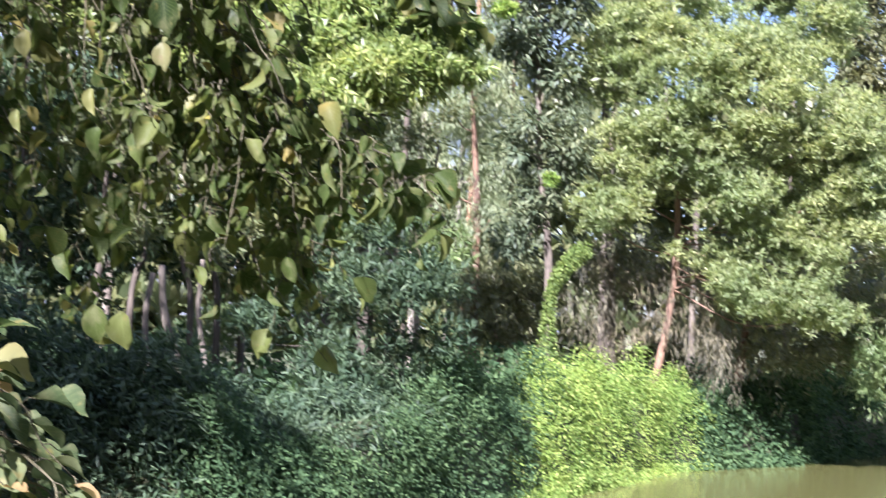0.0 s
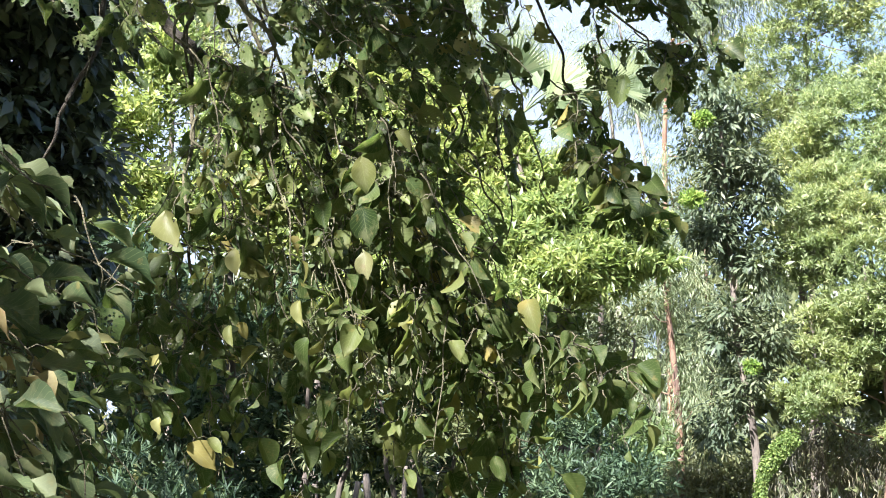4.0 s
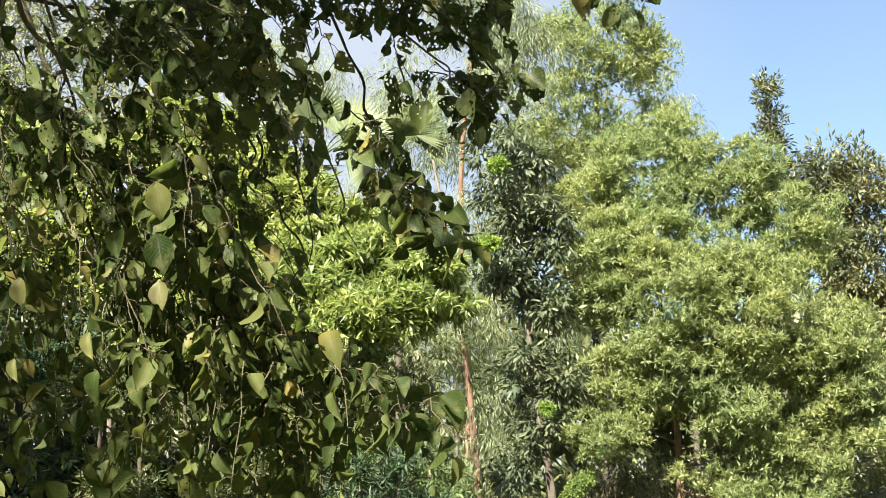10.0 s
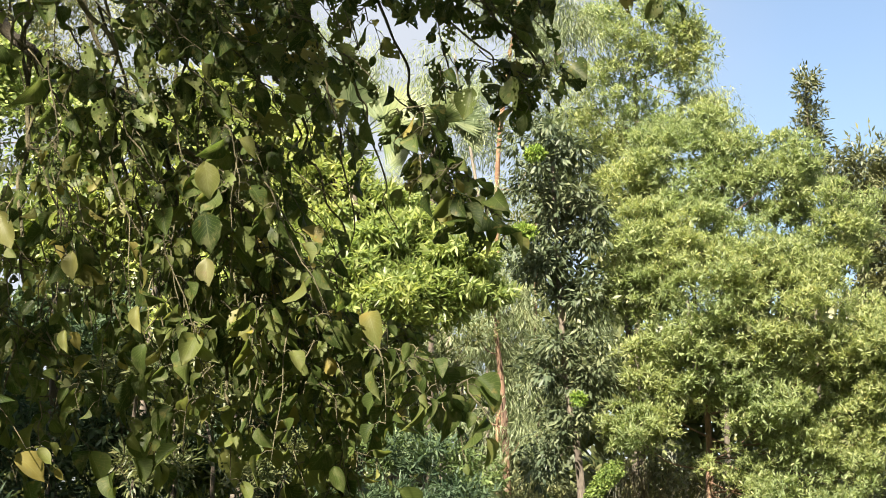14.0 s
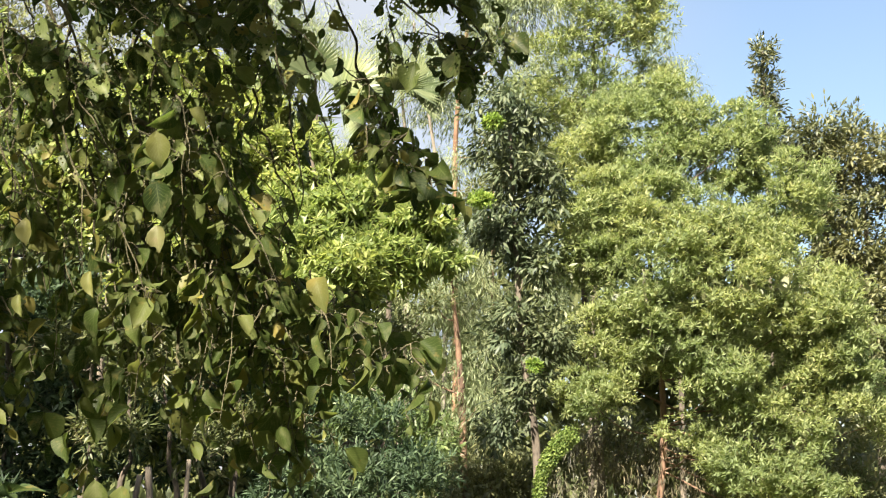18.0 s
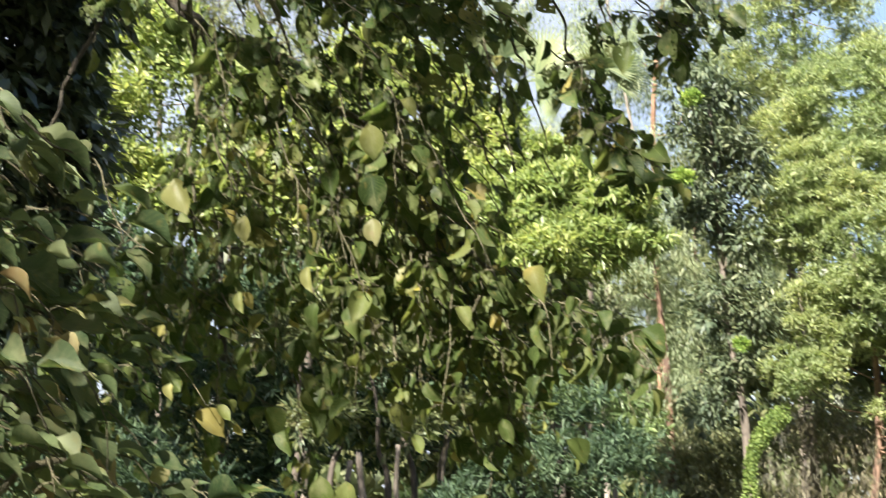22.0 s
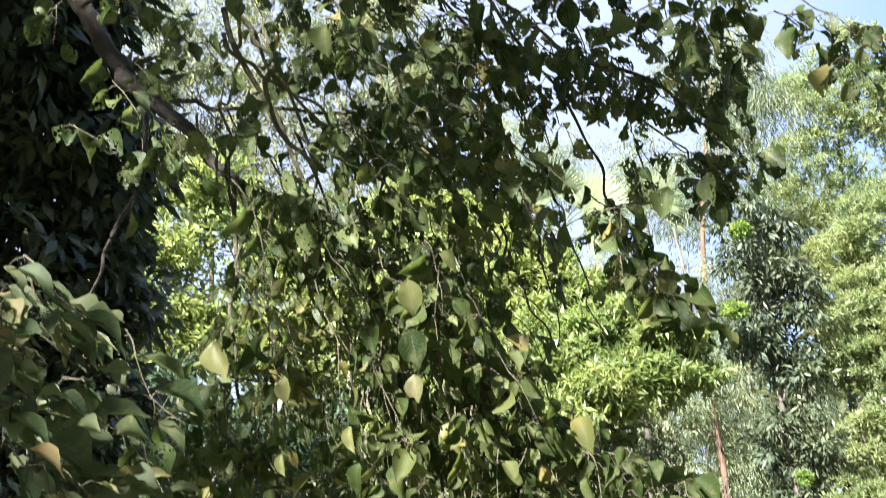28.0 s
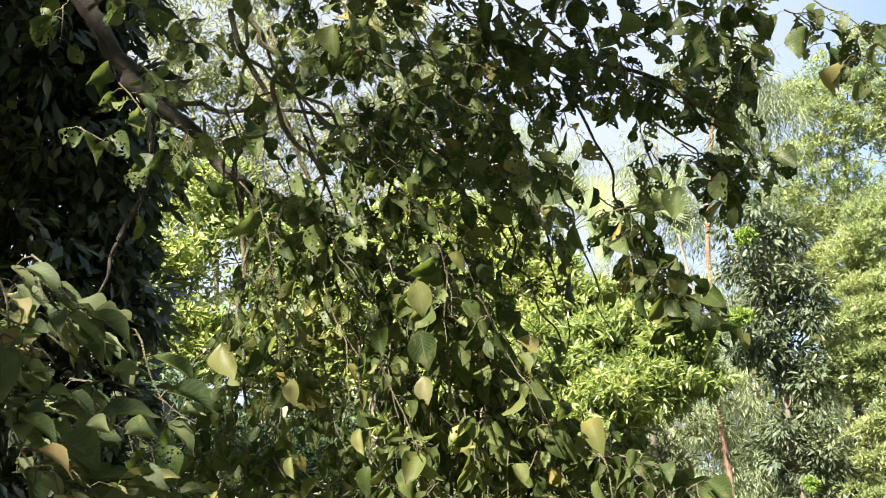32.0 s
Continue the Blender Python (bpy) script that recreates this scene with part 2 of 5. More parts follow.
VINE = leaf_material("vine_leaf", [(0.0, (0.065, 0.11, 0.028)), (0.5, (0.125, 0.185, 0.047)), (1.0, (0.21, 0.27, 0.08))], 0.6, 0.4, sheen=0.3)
# green creeper with the bank's shade mixed into its leaf colour
CREEP_SHADED = leaf_material("creeper_leaf", [(0.0, (0.025, 0.052, 0.021)), (0.5, (0.049, 0.093, 0.037)), (1.0, (0.092, 0.148, 0.060))], 0.78, 0.35, sheen=0.25)
DRY = leaf_material("dry_leaf", [(0.0, (0.035, 0.032, 0.020)), (0.5, (0.085, 0.077, 0.045)), (1.0, (0.19, 0.17, 0.10))], 0.7, 0.2, glow=(1, 0.85, 0.6))
NEAR_STOPS = [(0.0, (0.024, 0.042, 0.010)), (0.5, (0.060, 0.088, 0.022)), (0.90, (0.125, 0.150, 0.046)), (0.98, (0.15, 0.145, 0.04)), (1.0, (0.25, 0.21, 0.065))]
NEAR = leaf_material("near_leaf", NEAR_STOPS, 0.58, 0.56, True, True, sheen=0.18)
NEAR_MANY = leaf_material("near_leaf_joined", NEAR_STOPS, 0.58, 0.56, False, True, sheen=0.18)
SHRUB_STOPS = [(0.0, (0.036, 0.062, 0.024)), (0.5, (0.080, 0.108, 0.046)), (0.86, (0.165, 0.19, 0.092)), (0.93, (0.24, 0.235, 0.10)), (1.0, (0.27, 0.19, 0.09))]
SHRUB = leaf_material("shrub_leaf", SHRUB_STOPS, 0.6, 0.45, True, True, sheen=0.25)
SHRUB_MANY = leaf_material("shrub_leaf_joined", SHRUB_STOPS, 0.6, 0.45, False, True, sheen=0.25)
LACED = leaf_material("eaten_leaf", NEAR_STOPS, 0.52, 0.40, True, True, lace=0.27, sheen=0.3)
LACED_MANY = leaf_material("eaten_leaf_joined", NEAR_STOPS, 0.52, 0.40, False, True, lace=0.27, sheen=0.3)
YELLOW = leaf_material("yellowed_leaf", [(0.0, (0.13, 0.14, 0.042)), (1.0, (0.25, 0.235, 0.08))], 0.5, 0.4, True, True)
BROWNED = leaf_material("browned_leaf", [(0.0, (0.10, 0.115, 0.038)), (0.55, (0.13, 0.125, 0.045)), (0.7, (0.14, 0.085, 0.038)), (1.0, (0.18, 0.11, 0.05))], 0.6, 0.3, True, True, noise_scale=30.0)
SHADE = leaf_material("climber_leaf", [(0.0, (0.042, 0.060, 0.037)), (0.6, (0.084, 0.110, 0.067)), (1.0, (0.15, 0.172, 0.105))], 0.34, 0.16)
PALM = leaf_material("palm_leaf", [(0.0, (0.075, 0.105, 0.045)), (0.5, (0.125, 0.16, 0.07)), (1.0, (0.21, 0.235, 0.12))], 0.4, 0.25)
BANANA = leaf_material("banana_leaf", [(0.0, (0.055, 0.092, 0.028)), (0.5, (0.09, 0.14, 0.045)), (1.0, (0.14, 0.195, 0.066))], 0.55, 0.35, sheen=0.3)
BARK_RED = bark_material("reddish_bark", (0.075, 0.046, 0.032), (0.21, 0.125, 0.08))
BARK_ORANGE = bark_material("orange_brown_bark", (0.15, 0.085, 0.052), (0.36, 0.205, 0.125))
BARK_GREY = bark_material("grey_bark", (0.06, 0.048, 0.038), (0.18, 0.15, 0.115))
BARK_PALE = bark_material("pale_bark", (0.14, 0.12, 0.10), (0.32, 0.28, 0.23))
BARK_DARK = bark_material("dark_bark", (0.035, 0.028, 0.022), (0.10, 0.08, 0.06))
BARK_NEAR = bark_material("branch_bark", (0.022, 0.018, 0.012), (0.06, 0.048, 0.03), 30.0, 1.0)
TWIG_PALE = bark_material("pale_twig_bark", (0.10, 0.095, 0.045), (0.22, 0.20, 0.11), 40.0, 1.0)
TWIG = bark_material("twig_bark", (0.05, 0.046, 0.022), (0.12, 0.105, 0.055), 40.0, 1.0)
# ---- building helpers ----
RNG = np.random.default_rng(7)


def unit(v):
    return v / np.maximum(np.linalg.norm(v, axis=-1, keepdims=True), 1e-9)


def part(name, mesh, material, parent, label=""):
    ob = new(name, mesh)
    if material is not None and not mesh.materials:
        mesh.materials.append(material)
    ob.parent = parent
    return tagged(ob, label)


def thing(name, place, label, category, group="", kind=""):
    ob = new(name)
    ob.empty_display_size = 0.2
    ob.location = place
    return tagged(ob, label, category, group, kind)


def local(ob, pts):
    return np.asarray(pts, float) - np.array(ob.location)


def mesh_from(name, verts, tris, uv=None, smooth=False):
    me = bpy.data.meshes.new(name)
    verts, tris = np.asarray(verts, np.float32), np.asarray(tris, np.int32)
    me.vertices.add(len(verts)); me.vertices.foreach_set("co", verts.ravel())
    me.loops.add(tris.size); me.loops.foreach_set("vertex_index", tris.ravel())
    me.polygons.add(len(tris)); me.polygons.foreach_set("loop_start", np.arange(0, tris.size, tris.shape[1], dtype=np.int32))
    if uv is not None:
        layer = me.uv_layers.new(name="UVMap")
        layer.data.foreach_set("uv", np.asarray(uv, np.float32)[tris.ravel()].ravel())
    if smooth:
        me.polygons.foreach_set("use_smooth", np.ones(len(tris), bool))
    me.update(calc_edges=True)
    return me


# leaf outlines: x across, y along, z off the blade
KITE = (np.array([(0, 0, 0), (-1, .45, .25), (1, .45, .25), (0, 1, -.1)], float), np.array([(0, 2, 3), (0, 3, 1)]))
STRAP = (np.array([(-.6, 0, 0), (.6, 0, 0), (1, .4, .12), (-1, .4, .12), (0, 1, -.22)], float), np.array([(0, 1, 2), (0, 2, 3), (3, 2, 4)]))


def leaf_cloud(name, pos, axis, nrm, size, width, shape=KITE, uv=None):
    """Many leaves in one mesh: base points, directions, blade normals, lengths, half width as a share of the length."""
    tv, tf = shape
    axis = unit(axis)
    across = unit(np.cross(axis, nrm))
    up = np.cross(across, axis)
    size = np.asarray(size)[:, None, None]
    v = pos[:, None] + size * (tv[None, :, :1] * width * across[:, None] + tv[None, :, 1:2] * axis[:, None] + tv[None, :, 2:] * width * up[:, None])
    f = tf[None] + (np.arange(len(pos)) * len(tv))[:, None, None]
    u = None if uv is None else np.tile(uv, (len(pos), 1))
    return mesh_from(name, v.reshape(-1, 3), f.reshape(-1, 3), u)


def lumps(p, scale):
    """A soft uneven noise between about -1 and 1 that tells gaps from clumps."""
    total = 0
    q = p * scale
    for k, gain in ((1.0, .55), (2.3, .3), (4.9, .15)):
        x, y, z = q[:, 0] * k, q[:, 1] * k, q[:, 2] * k
        u, v, w = .8 * x + .6 * y, -.6 * x + .8 * y + .3 * z, z + .4 * x
        total = total + gain * (np.sin(1.7 * u + 1.9 * np.sin(1.1 * w + .7 * v)) + np.sin(1.9 * v + 2.1 * np.sin(.9 * u + 1.3)) + np.sin(2.1 * w + 1.7 * np.sin(1.3 * v + 2.1))) / 1.7
    return total


def sprays(lobes, dist, density, length, per=9, spread=0.9, lift=0.35, droop=0.0, gap=-0.25, reach=0.3, clump=None, flat=0.7):
    """Leaf bases, directions, normals and lengths for a crown made of lobes (bearing, rise, metres nearer or farther, half widths in degrees).
    Each lobe is a shell of small clumps, each clump a tuft of leafy twigs that point outwards and up."""
    clump = clump or .0135 * dist
    P, A, N, S = [], [], [], []
    for b, e, off, wb, we in lobes:
        d = dist + off
        c = np.array(aim(b, e, d))
        rx, rz = d * radians(wb), d * radians(we)
        ry = 0.85 * rx
        cr = min(clump, .6 * min(rx, rz))
        area = 4 * math.pi * ((rx * rz) ** 1.6 / 3 + (rx * ry) ** 1.6 / 3 + (ry * rz) ** 1.6 / 3) ** (1 / 1.6)
        right = np.array([math.cos(radians(b)), -math.sin(radians(b)), 0]); fore = np.array([math.sin(radians(b)), math.cos(radians(b)), 0]); rise = np.array([0, 0, 1.0])
        n = max(3, int(area / (cr * cr * 1.7)))
        way = unit(RNG.normal(size=(n, 3)))
        hub = c + (way[:, :1] * rx * right + way[:, 1:2] * ry * fore + way[:, 2:] * rz * rise) * (.35 + .68 * RNG.random((n, 1)) ** .55) * (1 + .16 * lumps(way * 2 + c, 1.0)[:, None])
        hub = hub[lumps(hub, .9) + .5 * RNG.random(n) > gap]
        n = len(hub)
        if not n:
            continue
        big = cr * (.55 + .75 * RNG.random((n, 1)))
        tw = max(3, int(4 * math.pi * cr * cr * density / per))
        out = RNG.normal(size=(n, tw, 3))
        out[..., 2] = np.where(RNG.random((n, tw)) < .75, np.abs(out[..., 2]), out[..., 2])
        out = unit(out)
        p = (hub[:, None] + out * np.array([1, 1, flat]) * (big * (.45 + .55 * RNG.random((n, tw)) ** .5))[..., None]).reshape(-1, 3)
        stem = unit(out.reshape(-1, 3) + np.array([0, 0, lift]) + .3 * RNG.normal(size=p.shape))
        k = len(p)
        along = RNG.random((k, per, 1))
        side = RNG.normal(size=(k, per, 3))
        base = p[:, None] + stem[:, None] * along * reach + side * reach * .16
        ax = stem[:, None] * (1 - .4 * spread) + side * spread * .6 + np.array([0, 0, -droop])
        nm = np.array([0, 0, .8]) + .9 * stem[:, None] + .38 * RNG.normal(size=(k, per, 3))
        P.append(base.reshape(-1, 3)); A.append(ax.reshape(-1, 3)); N.append(nm.reshape(-1, 3))
        S.append(length * (.65 + .6 * RNG.random(k * per)))
    return np.concatenate(P), np.concatenate(A), np.concatenate(N), np.concatenate(S)


def smooth_line(pts, steps=5):
    pts = [np.array(p, float) for p in pts]
    if len(pts) < 3:
        return np.array([pts[0] + (pts[-1] - pts[0]) * i / steps for i in range(steps + 1)])
    ext = [2 * pts[0] - pts[1], *pts, 2 * pts[-1] - pts[-2]]
    out = []
    for i in range(1, len(ext) - 2):
        a, b, c, d = ext[i - 1:i + 3]
        for j in range(steps):
            t = j / steps
            out.append(0.5 * (2 * b + (c - a) * t + (2 * a - 5 * b + 4 * c - d) * t * t + (3 * b - a - 3 * c + d) * t ** 3))
    out.append(pts[-1])
    return np.array(out)


def tube(name, pts, r0, r1, sides=8, steps=5, knots=0.06):
    return mesh_from(name, *tube_shape(pts, r0, r1, sides, steps, knots), smooth=True)


def tube_shape(pts, r0, r1, sides=8, steps=5, knots=0.06):
    """Points and triangles of a tapered, slightly knotty round stem along a smooth line."""
    c = smooth_line(pts, steps)
    n = len(c)
    tang = unit(np.gradient(c, axis=0))
    ref = np.array([0.31, 0.17, 0.93]) if abs(tang[0] @ np.array([0.31, 0.17, 0.93])) < 0.9 else np.array([1.0, 0, 0])
    u = unit(np.cross(tang, ref)); w = np.cross(tang, u)
    r = np.linspace(r0, r1, n) * (1 + knots * RNG.normal(size=n))
    a = np.linspace(0, 2 * math.pi, sides, endpoint=False)
    ring = c[:, None] + r[:, None, None] * (np.cos(a)[None, :, None] * u[:, None] + np.sin(a)[None, :, None] * w[:, None])
    v = np.concatenate([ring.reshape(-1, 3), c[-1:]])
    f = []
    for i in range(n - 1):
        for j in range(sides):
            p, q = i * sides + j, i * sides + (j + 1) % sides
            f += [(p, q, q + sides), (p, q + sides, p + sides)]
    f += [((n - 1) * sides + j, (n - 1) * sides + (j + 1) % sides, n * sides) for j in range(sides)]
    return v, np.array(f)


def join_shapes(shapes):
    """Several stems as one set of points and triangles."""
    v, f, k = [], [], 0
    for a, b in shapes:
        v.append(a); f.append(b + k); k += len(a)
    return np.concatenate(v), np.concatenate(f)


# ---- ground and water ----
SHORE = [(-180, 900), (-60, 300), (-40, 15.5), (-10, 15.0), (-3, 17.0), (2, 21.5), (4.7, 24.3), (7.0, 27.5), (9.1, 31.0), (11.4, 33.0), (13.4, 34.5), (15, 38.0), (18, 42.0), (24, 46.0), (40, 50.0), (60, 300), (180, 900)]


def smoothstep(x):
    x = np.clip(x, 0, 1)
    return x * x * (3 - 2 * x)


def ground_height(bearing, dist):
    """The near bank, the pond's bed, the steep far bank and level land behind it."""
    bearing, dist = np.asarray(bearing, float), np.asarray(dist, float)
    s = dist - np.interp(bearing, [a for a, _ in SHORE], [b for _, b in SHORE])
    x, y = dist * np.sin(np.radians(bearing)), dist * np.cos(np.radians(bearing))
    rough = 0.10 * np.sin(x * 1.3 + 2 * np.sin(y * .7)) + 0.06 * np.sin(y * 3.1 + x * 2.3)
    far = 1.7 * smoothstep(s / 2.2 + 0.25) - 0.3
    edge = np.interp(bearing, [-24, -15], [11.0, 3.4])  # the near bank reaches out under the climber-clad tree
    near = 1.0 - 1.9 * smoothstep((dist - edge) / 2.6)
    z = np.where(s > -0.6, far - 0.1 + rough * smoothstep(s), near)
    return np.where(np.abs(bearing) > 62, np.maximum(z, 1.0), z)


def on_ground(bearing, dist):
    p = aim(bearing, 0, dist)
    return Vector((p.x, p.y, float(ground_height(bearing, dist))))


def ground_material():
    m, n, l = mat_new("bank_soil")
    geo = n.new("ShaderNodeNewGeometry")
    big = n.new("ShaderNodeTexNoise"); big.inputs["Scale"].default_value = 0.8; big.inputs["Detail"].default_value = 8
    fine = n.new("ShaderNodeTexNoise"); fine.inputs["Scale"].default_value = 14; fine.inputs["Detail"].default_value = 8
    l.new(geo.outputs["Position"], big.inputs["Vector"]); l.new(geo.outputs["Position"], fine.inputs["Vector"])
    mixf = n.new("ShaderNodeMath"); mixf.operation = "MULTIPLY"; l.new(big.outputs["Fac"], mixf.inputs[0]); l.new(fine.outputs["Fac"], mixf.inputs[1])
    cr = ramp(n, [(0.12, (0.025, 0.021, 0.013)), (0.28, (0.042, 0.052, 0.018)), (0.42, (0.09, 0.075, 0.042))])
    l.new(mixf.outputs[0], cr.inputs["Fac"]); l.new(cr.outputs["Color"], n["Principled BSDF"].inputs["Base Color"])
    n["Principled BSDF"].inputs["Roughness"].default_value = 0.95
    bump = n.new("ShaderNodeBump"); bump.inputs["Distance"].default_value = 0.06
    l.new(fine.outputs["Fac"], bump.inputs["Height"]); l.new(bump.outputs["Normal"], n["Principled BSDF"].inputs["Normal"])
    return m


def build_ground():
    bear = np.concatenate([np.linspace(-180, -42, 40, endpoint=False), np.linspace(-42, 42, 130, endpoint=False), np.linspace(42, 180, 40, endpoint=False)])
    dist = np.concatenate([[0.02], np.linspace(0.5, 8, 24), np.linspace(8.5, 60, 95), np.geomspace(64, 4000, 30)])
    B, D = np.meshgrid(bear, dist, indexing="ij")
    Z = ground_height(B, D)
    v = np.stack([D * np.sin(np.radians(B)), D * np.cos(np.radians(B)), Z], -1).reshape(-1, 3)
    nb, nd = len(bear), len(dist)
    i, j = np.meshgrid(np.arange(nb), np.arange(nd - 1), indexing="ij")
    k = (i + 1) % nb
    q = np.stack([i * nd + j, i * nd + j + 1, k * nd + j + 1, k * nd + j], -1).reshape(-1, 4)
    tris = np.concatenate([q[:, [0, 2, 1]], q[:, [0, 3, 2]]])
    ob = new("ground", mesh_from("ground", v, tris, smooth=True))
    ob.data.materials.append(ground_material())
    tagged(ob, "dark earth bank with leaf litter round a pond", "ground", kind="structure")


build_ground()


def build_water():
    m, n, l = mat_new("pond_water")
    b = n["Principled BSDF"]
    b.inputs["Base Color"].default_value = (0.085, 0.085, 0.03, 1)
    b.inputs["Roughness"].default_value = 0.08
    b.inputs["IOR"].default_value = 1.33
    geo = n.new("ShaderNodeNewGeometry")
    tex = n.new("ShaderNodeTexNoise"); tex.inputs["Scale"].default_value = 5; tex.inputs["Detail"].default_value = 3
    l.new(geo.outputs["Position"], tex.inputs["Vector"])
    bump = n.new("ShaderNodeBump"); bump.inputs["Strength"].default_value = 0.25; bump.inputs["Distance"].default_value = 0.02
    l.new(tex.outputs["Fac"], bump.inputs["Height"]); l.new(bump.outputs["Normal"], b.inputs["Normal"])
    k = 60
    a = np.linspace(-math.pi / 3, math.pi / 3, k)
    v = [(0, 2.5, 0)] + [(70 * math.sin(x), 70 * math.cos(x), 0) for x in a]
    ob = new("water", mesh_from("water", v, [(0, i + 1, i) for i in range(1, k)]))
    ob.data.materials.append(m)
    tagged(ob, "still olive-brown pond water below the overgrown bank", "water", kind="structure")


build_water()


# ---- trees of the far bank ----
def tree(name, label, base, dist, trunk, lobes, material, bark, radius, density, length, width, per=9, spread=0.9, lift=0.35, droop=0.0, gap=-0.25, reach=0.3, shape=KITE, flat=0.7, clump=None, category="tree", group=""):
    """A tree on the ground at a bearing: a bent tapered trunk through (bearing, rise) points, a limb to each lobe, and a crown of leaves."""
    foot = on_ground(base, dist)
    ob = thing(name, foot, label, category, group)
    line = [np.array(foot) - (0, 0, 0.15)] + [np.array(aim(b, e, dist)) for b, e in trunk]
    part("trunk", tube("trunk", local(ob, line), radius, radius * 0.35, 9), bark, ob)
    spine = smooth_line(line, 8)
    for b, e, off, wb, we in lobes:
        c = np.array(aim(b, e, dist + off))
        low = spine[spine[:, 2] < c[2] - 0.25 * abs(c[0] - spine[0, 0]) - 0.2]
        start = low[-1] if len(low) > len(spine) // 4 else spine[np.abs(spine[:, 2] - c[2] - .35).argmin()]
        if np.linalg.norm(start - c) < 0.3:
            continue
        mid = (start + c) / 2 + np.array([0, 0, -0.12 * np.linalg.norm(c - start)]) + RNG.normal(size=3) * 0.08
        part("limb", tube("limb", local(ob, [start, mid, c]), radius * 0.22, radius * 0.06, 6, 4), bark, ob)
    p, a, n, s = sprays(lobes, dist, density, length, per, spread, lift, droop, gap, reach, clump, flat)
    part("crown", leaf_cloud("crown", local(ob, p), a, n, s, width, shape), material, ob, kind_label(material))
    return ob


def kind_label(material):
    return material.name.replace("_", " ").replace("leaf", "leaves")
ACACIA_TOP = [(8.2, 14.4, 1.2, 2.4, 2.1), (6.3, 12.9, .4, 1.5, 2.0), (10.9, 13.8, .9, 2.2, 2.0), (13.3, 11.9, .5, 2.0, 2.0), (8.8, 10.2, -1, 2.5, 2.1), (6.0, 9.5, -.5, 1.4, 1.4), (10.6, 10.9, -.6, 1.8, 1.4),
              (8.0, 12.4, -.4, 1.6, 1.4), (6.9, 10.9, -.8, 1.3, 1.1), (12.6, 10.4, -.9, 1.4, 1.1), (12.0, 14.4, .6, 1.1, 1.0), (9.6, 15.9, 1.0, 1.0, .9)]
ACACIA_MID = [(12.0, 8.9, -1.2, 2.3, 1.6), (14.8, 8.0, -.8, 1.7, 1.9), (9.7, 6.7, -1.2, 2.0, 1.2), (7.4, 7.2, -.9, 1.5, 1.3), (11.2, 5.2, -1.4, 1.6, 1.1), (13.4, 5.6, .2, 1.7, 1.3), (8.6, 7.8, -1.6, 1.5, 1.1),
              (10.4, 8.4, -.4, 1.4, 1.1), (13.2, 7.2, -.6, 1.4, 1.0), (15.6, 6.6, -.8, 1.2, 1.0), (7.2, 5.6, -1.2, 1.2, .8), (15.2, 4.9, -.5, 1.7, 1.3), (6.0, 4.7, -1.5, 1.3, .95)]
ACACIA_LOW = [(12.8, 1.7, -1.0, 2.3, .8), (14.3, 1.2, -1.0, 1.3, .6), (11.3, 2.3, -1.2, 1.2, .7), (10.3, 3.2, -.8, 1.4, .7), (17.2, 3.8, 0, 1.0, .9), (9.1, 3.6, -1.0, 1.0, .6), (12.4, 4.1, -1.0, 1.3, .8), (14.0, 3.2, -.8, 1.2, .8)]
acacia = tree("acacia_tree", "broad olive-green acacia tree leaning over the bank", 8.1, 33, [(8.8, 1.5), (8.9, 4.9), (8.6, 8.6), (8.3, 12.5)],
     ACACIA_TOP + ACACIA_MID + ACACIA_LOW, OLIVE, BARK_RED, 0.10, 135, 0.13, 0.13, per=11, spread=1.35, gap=-0.6, reach=0.05, lift=.5)
tree("tall_tree", "tall open-crowned tree behind the acacia", 6.3, 41, [(6.2, 3.0), (6.3, 8), (6.5, 13), (6.4, 18)],
     [(6.0, 19.4, 0, 1.6, 1.6), (8.0, 18.7, 0, 1.0, 1.4), (7.0, 21.4, 0, 1.1, 1.2), (7.4, 20.2, 0, 1.2, 1.0), (8.5, 19.2, 0, .8, .9), (4.9, 17.0, 0, 1.7, 1.5), (8.6, 16.2, 0, 1.1, 1.2), (4.5, 14.4, 0, 1.6, 1.5), (7.0, 16.0, 0, 1.6, 1.4)],
     OLIVE, BARK_GREY, 0.14, 76, 0.16, 0.12, spread=1.25, gap=-0.3, reach=0.08)
tree("gum_tree", "slender gum tree with orange-brown trunk and hanging leaves", 0.9, 37, [(1.0, 4), (1.0, 9), (0.95, 14.5), (1.3, 18), (1.8, 21)],
     [(1.5, 19.4, 0, 1.3, 1.6), (.2, 21.2, 0, 1.2, 1.4), (3.9, 19.4, 0, 1.0, 1.5), (3.0, 17.8, 0, 1.2, 1.8), (2.7, 21.3, 0, 1.2, 1.4), (0.4, 16.8, .5, .8, 1.2), (2.2, 14.8, .5, 1.0, 1.4), (1.5, 10.2, -2, .9, 1.2), (.6, 8.6, -2, .8, 1.4), (1.4, 1.6, -1, 1.0, 1.3), (1.2, 5.6, -2.2, .7, .6), (.9, 11.6, -2, .6, .5), (.9, 7.2, -2.2, .8, .8), (1.1, 3.4, -2.2, .9, .9), (1.0, 13.4, -2, .6, .6), (.4, 2.0, -2.4, 1.0, .8), (2.0, 3.0, -2.4, .9, .9), (1.9, 6.6, -2.2, .7, 1.0), (2.2, 9.0, -2.2, .7, 1.0), (2.6, 4.6, -2.4, .8, .8)],
     PALE, BARK_ORANGE, 0.10, 84, 0.19, 0.06, droop=1.2, lift=-.3, gap=-.1, reach=0.4)
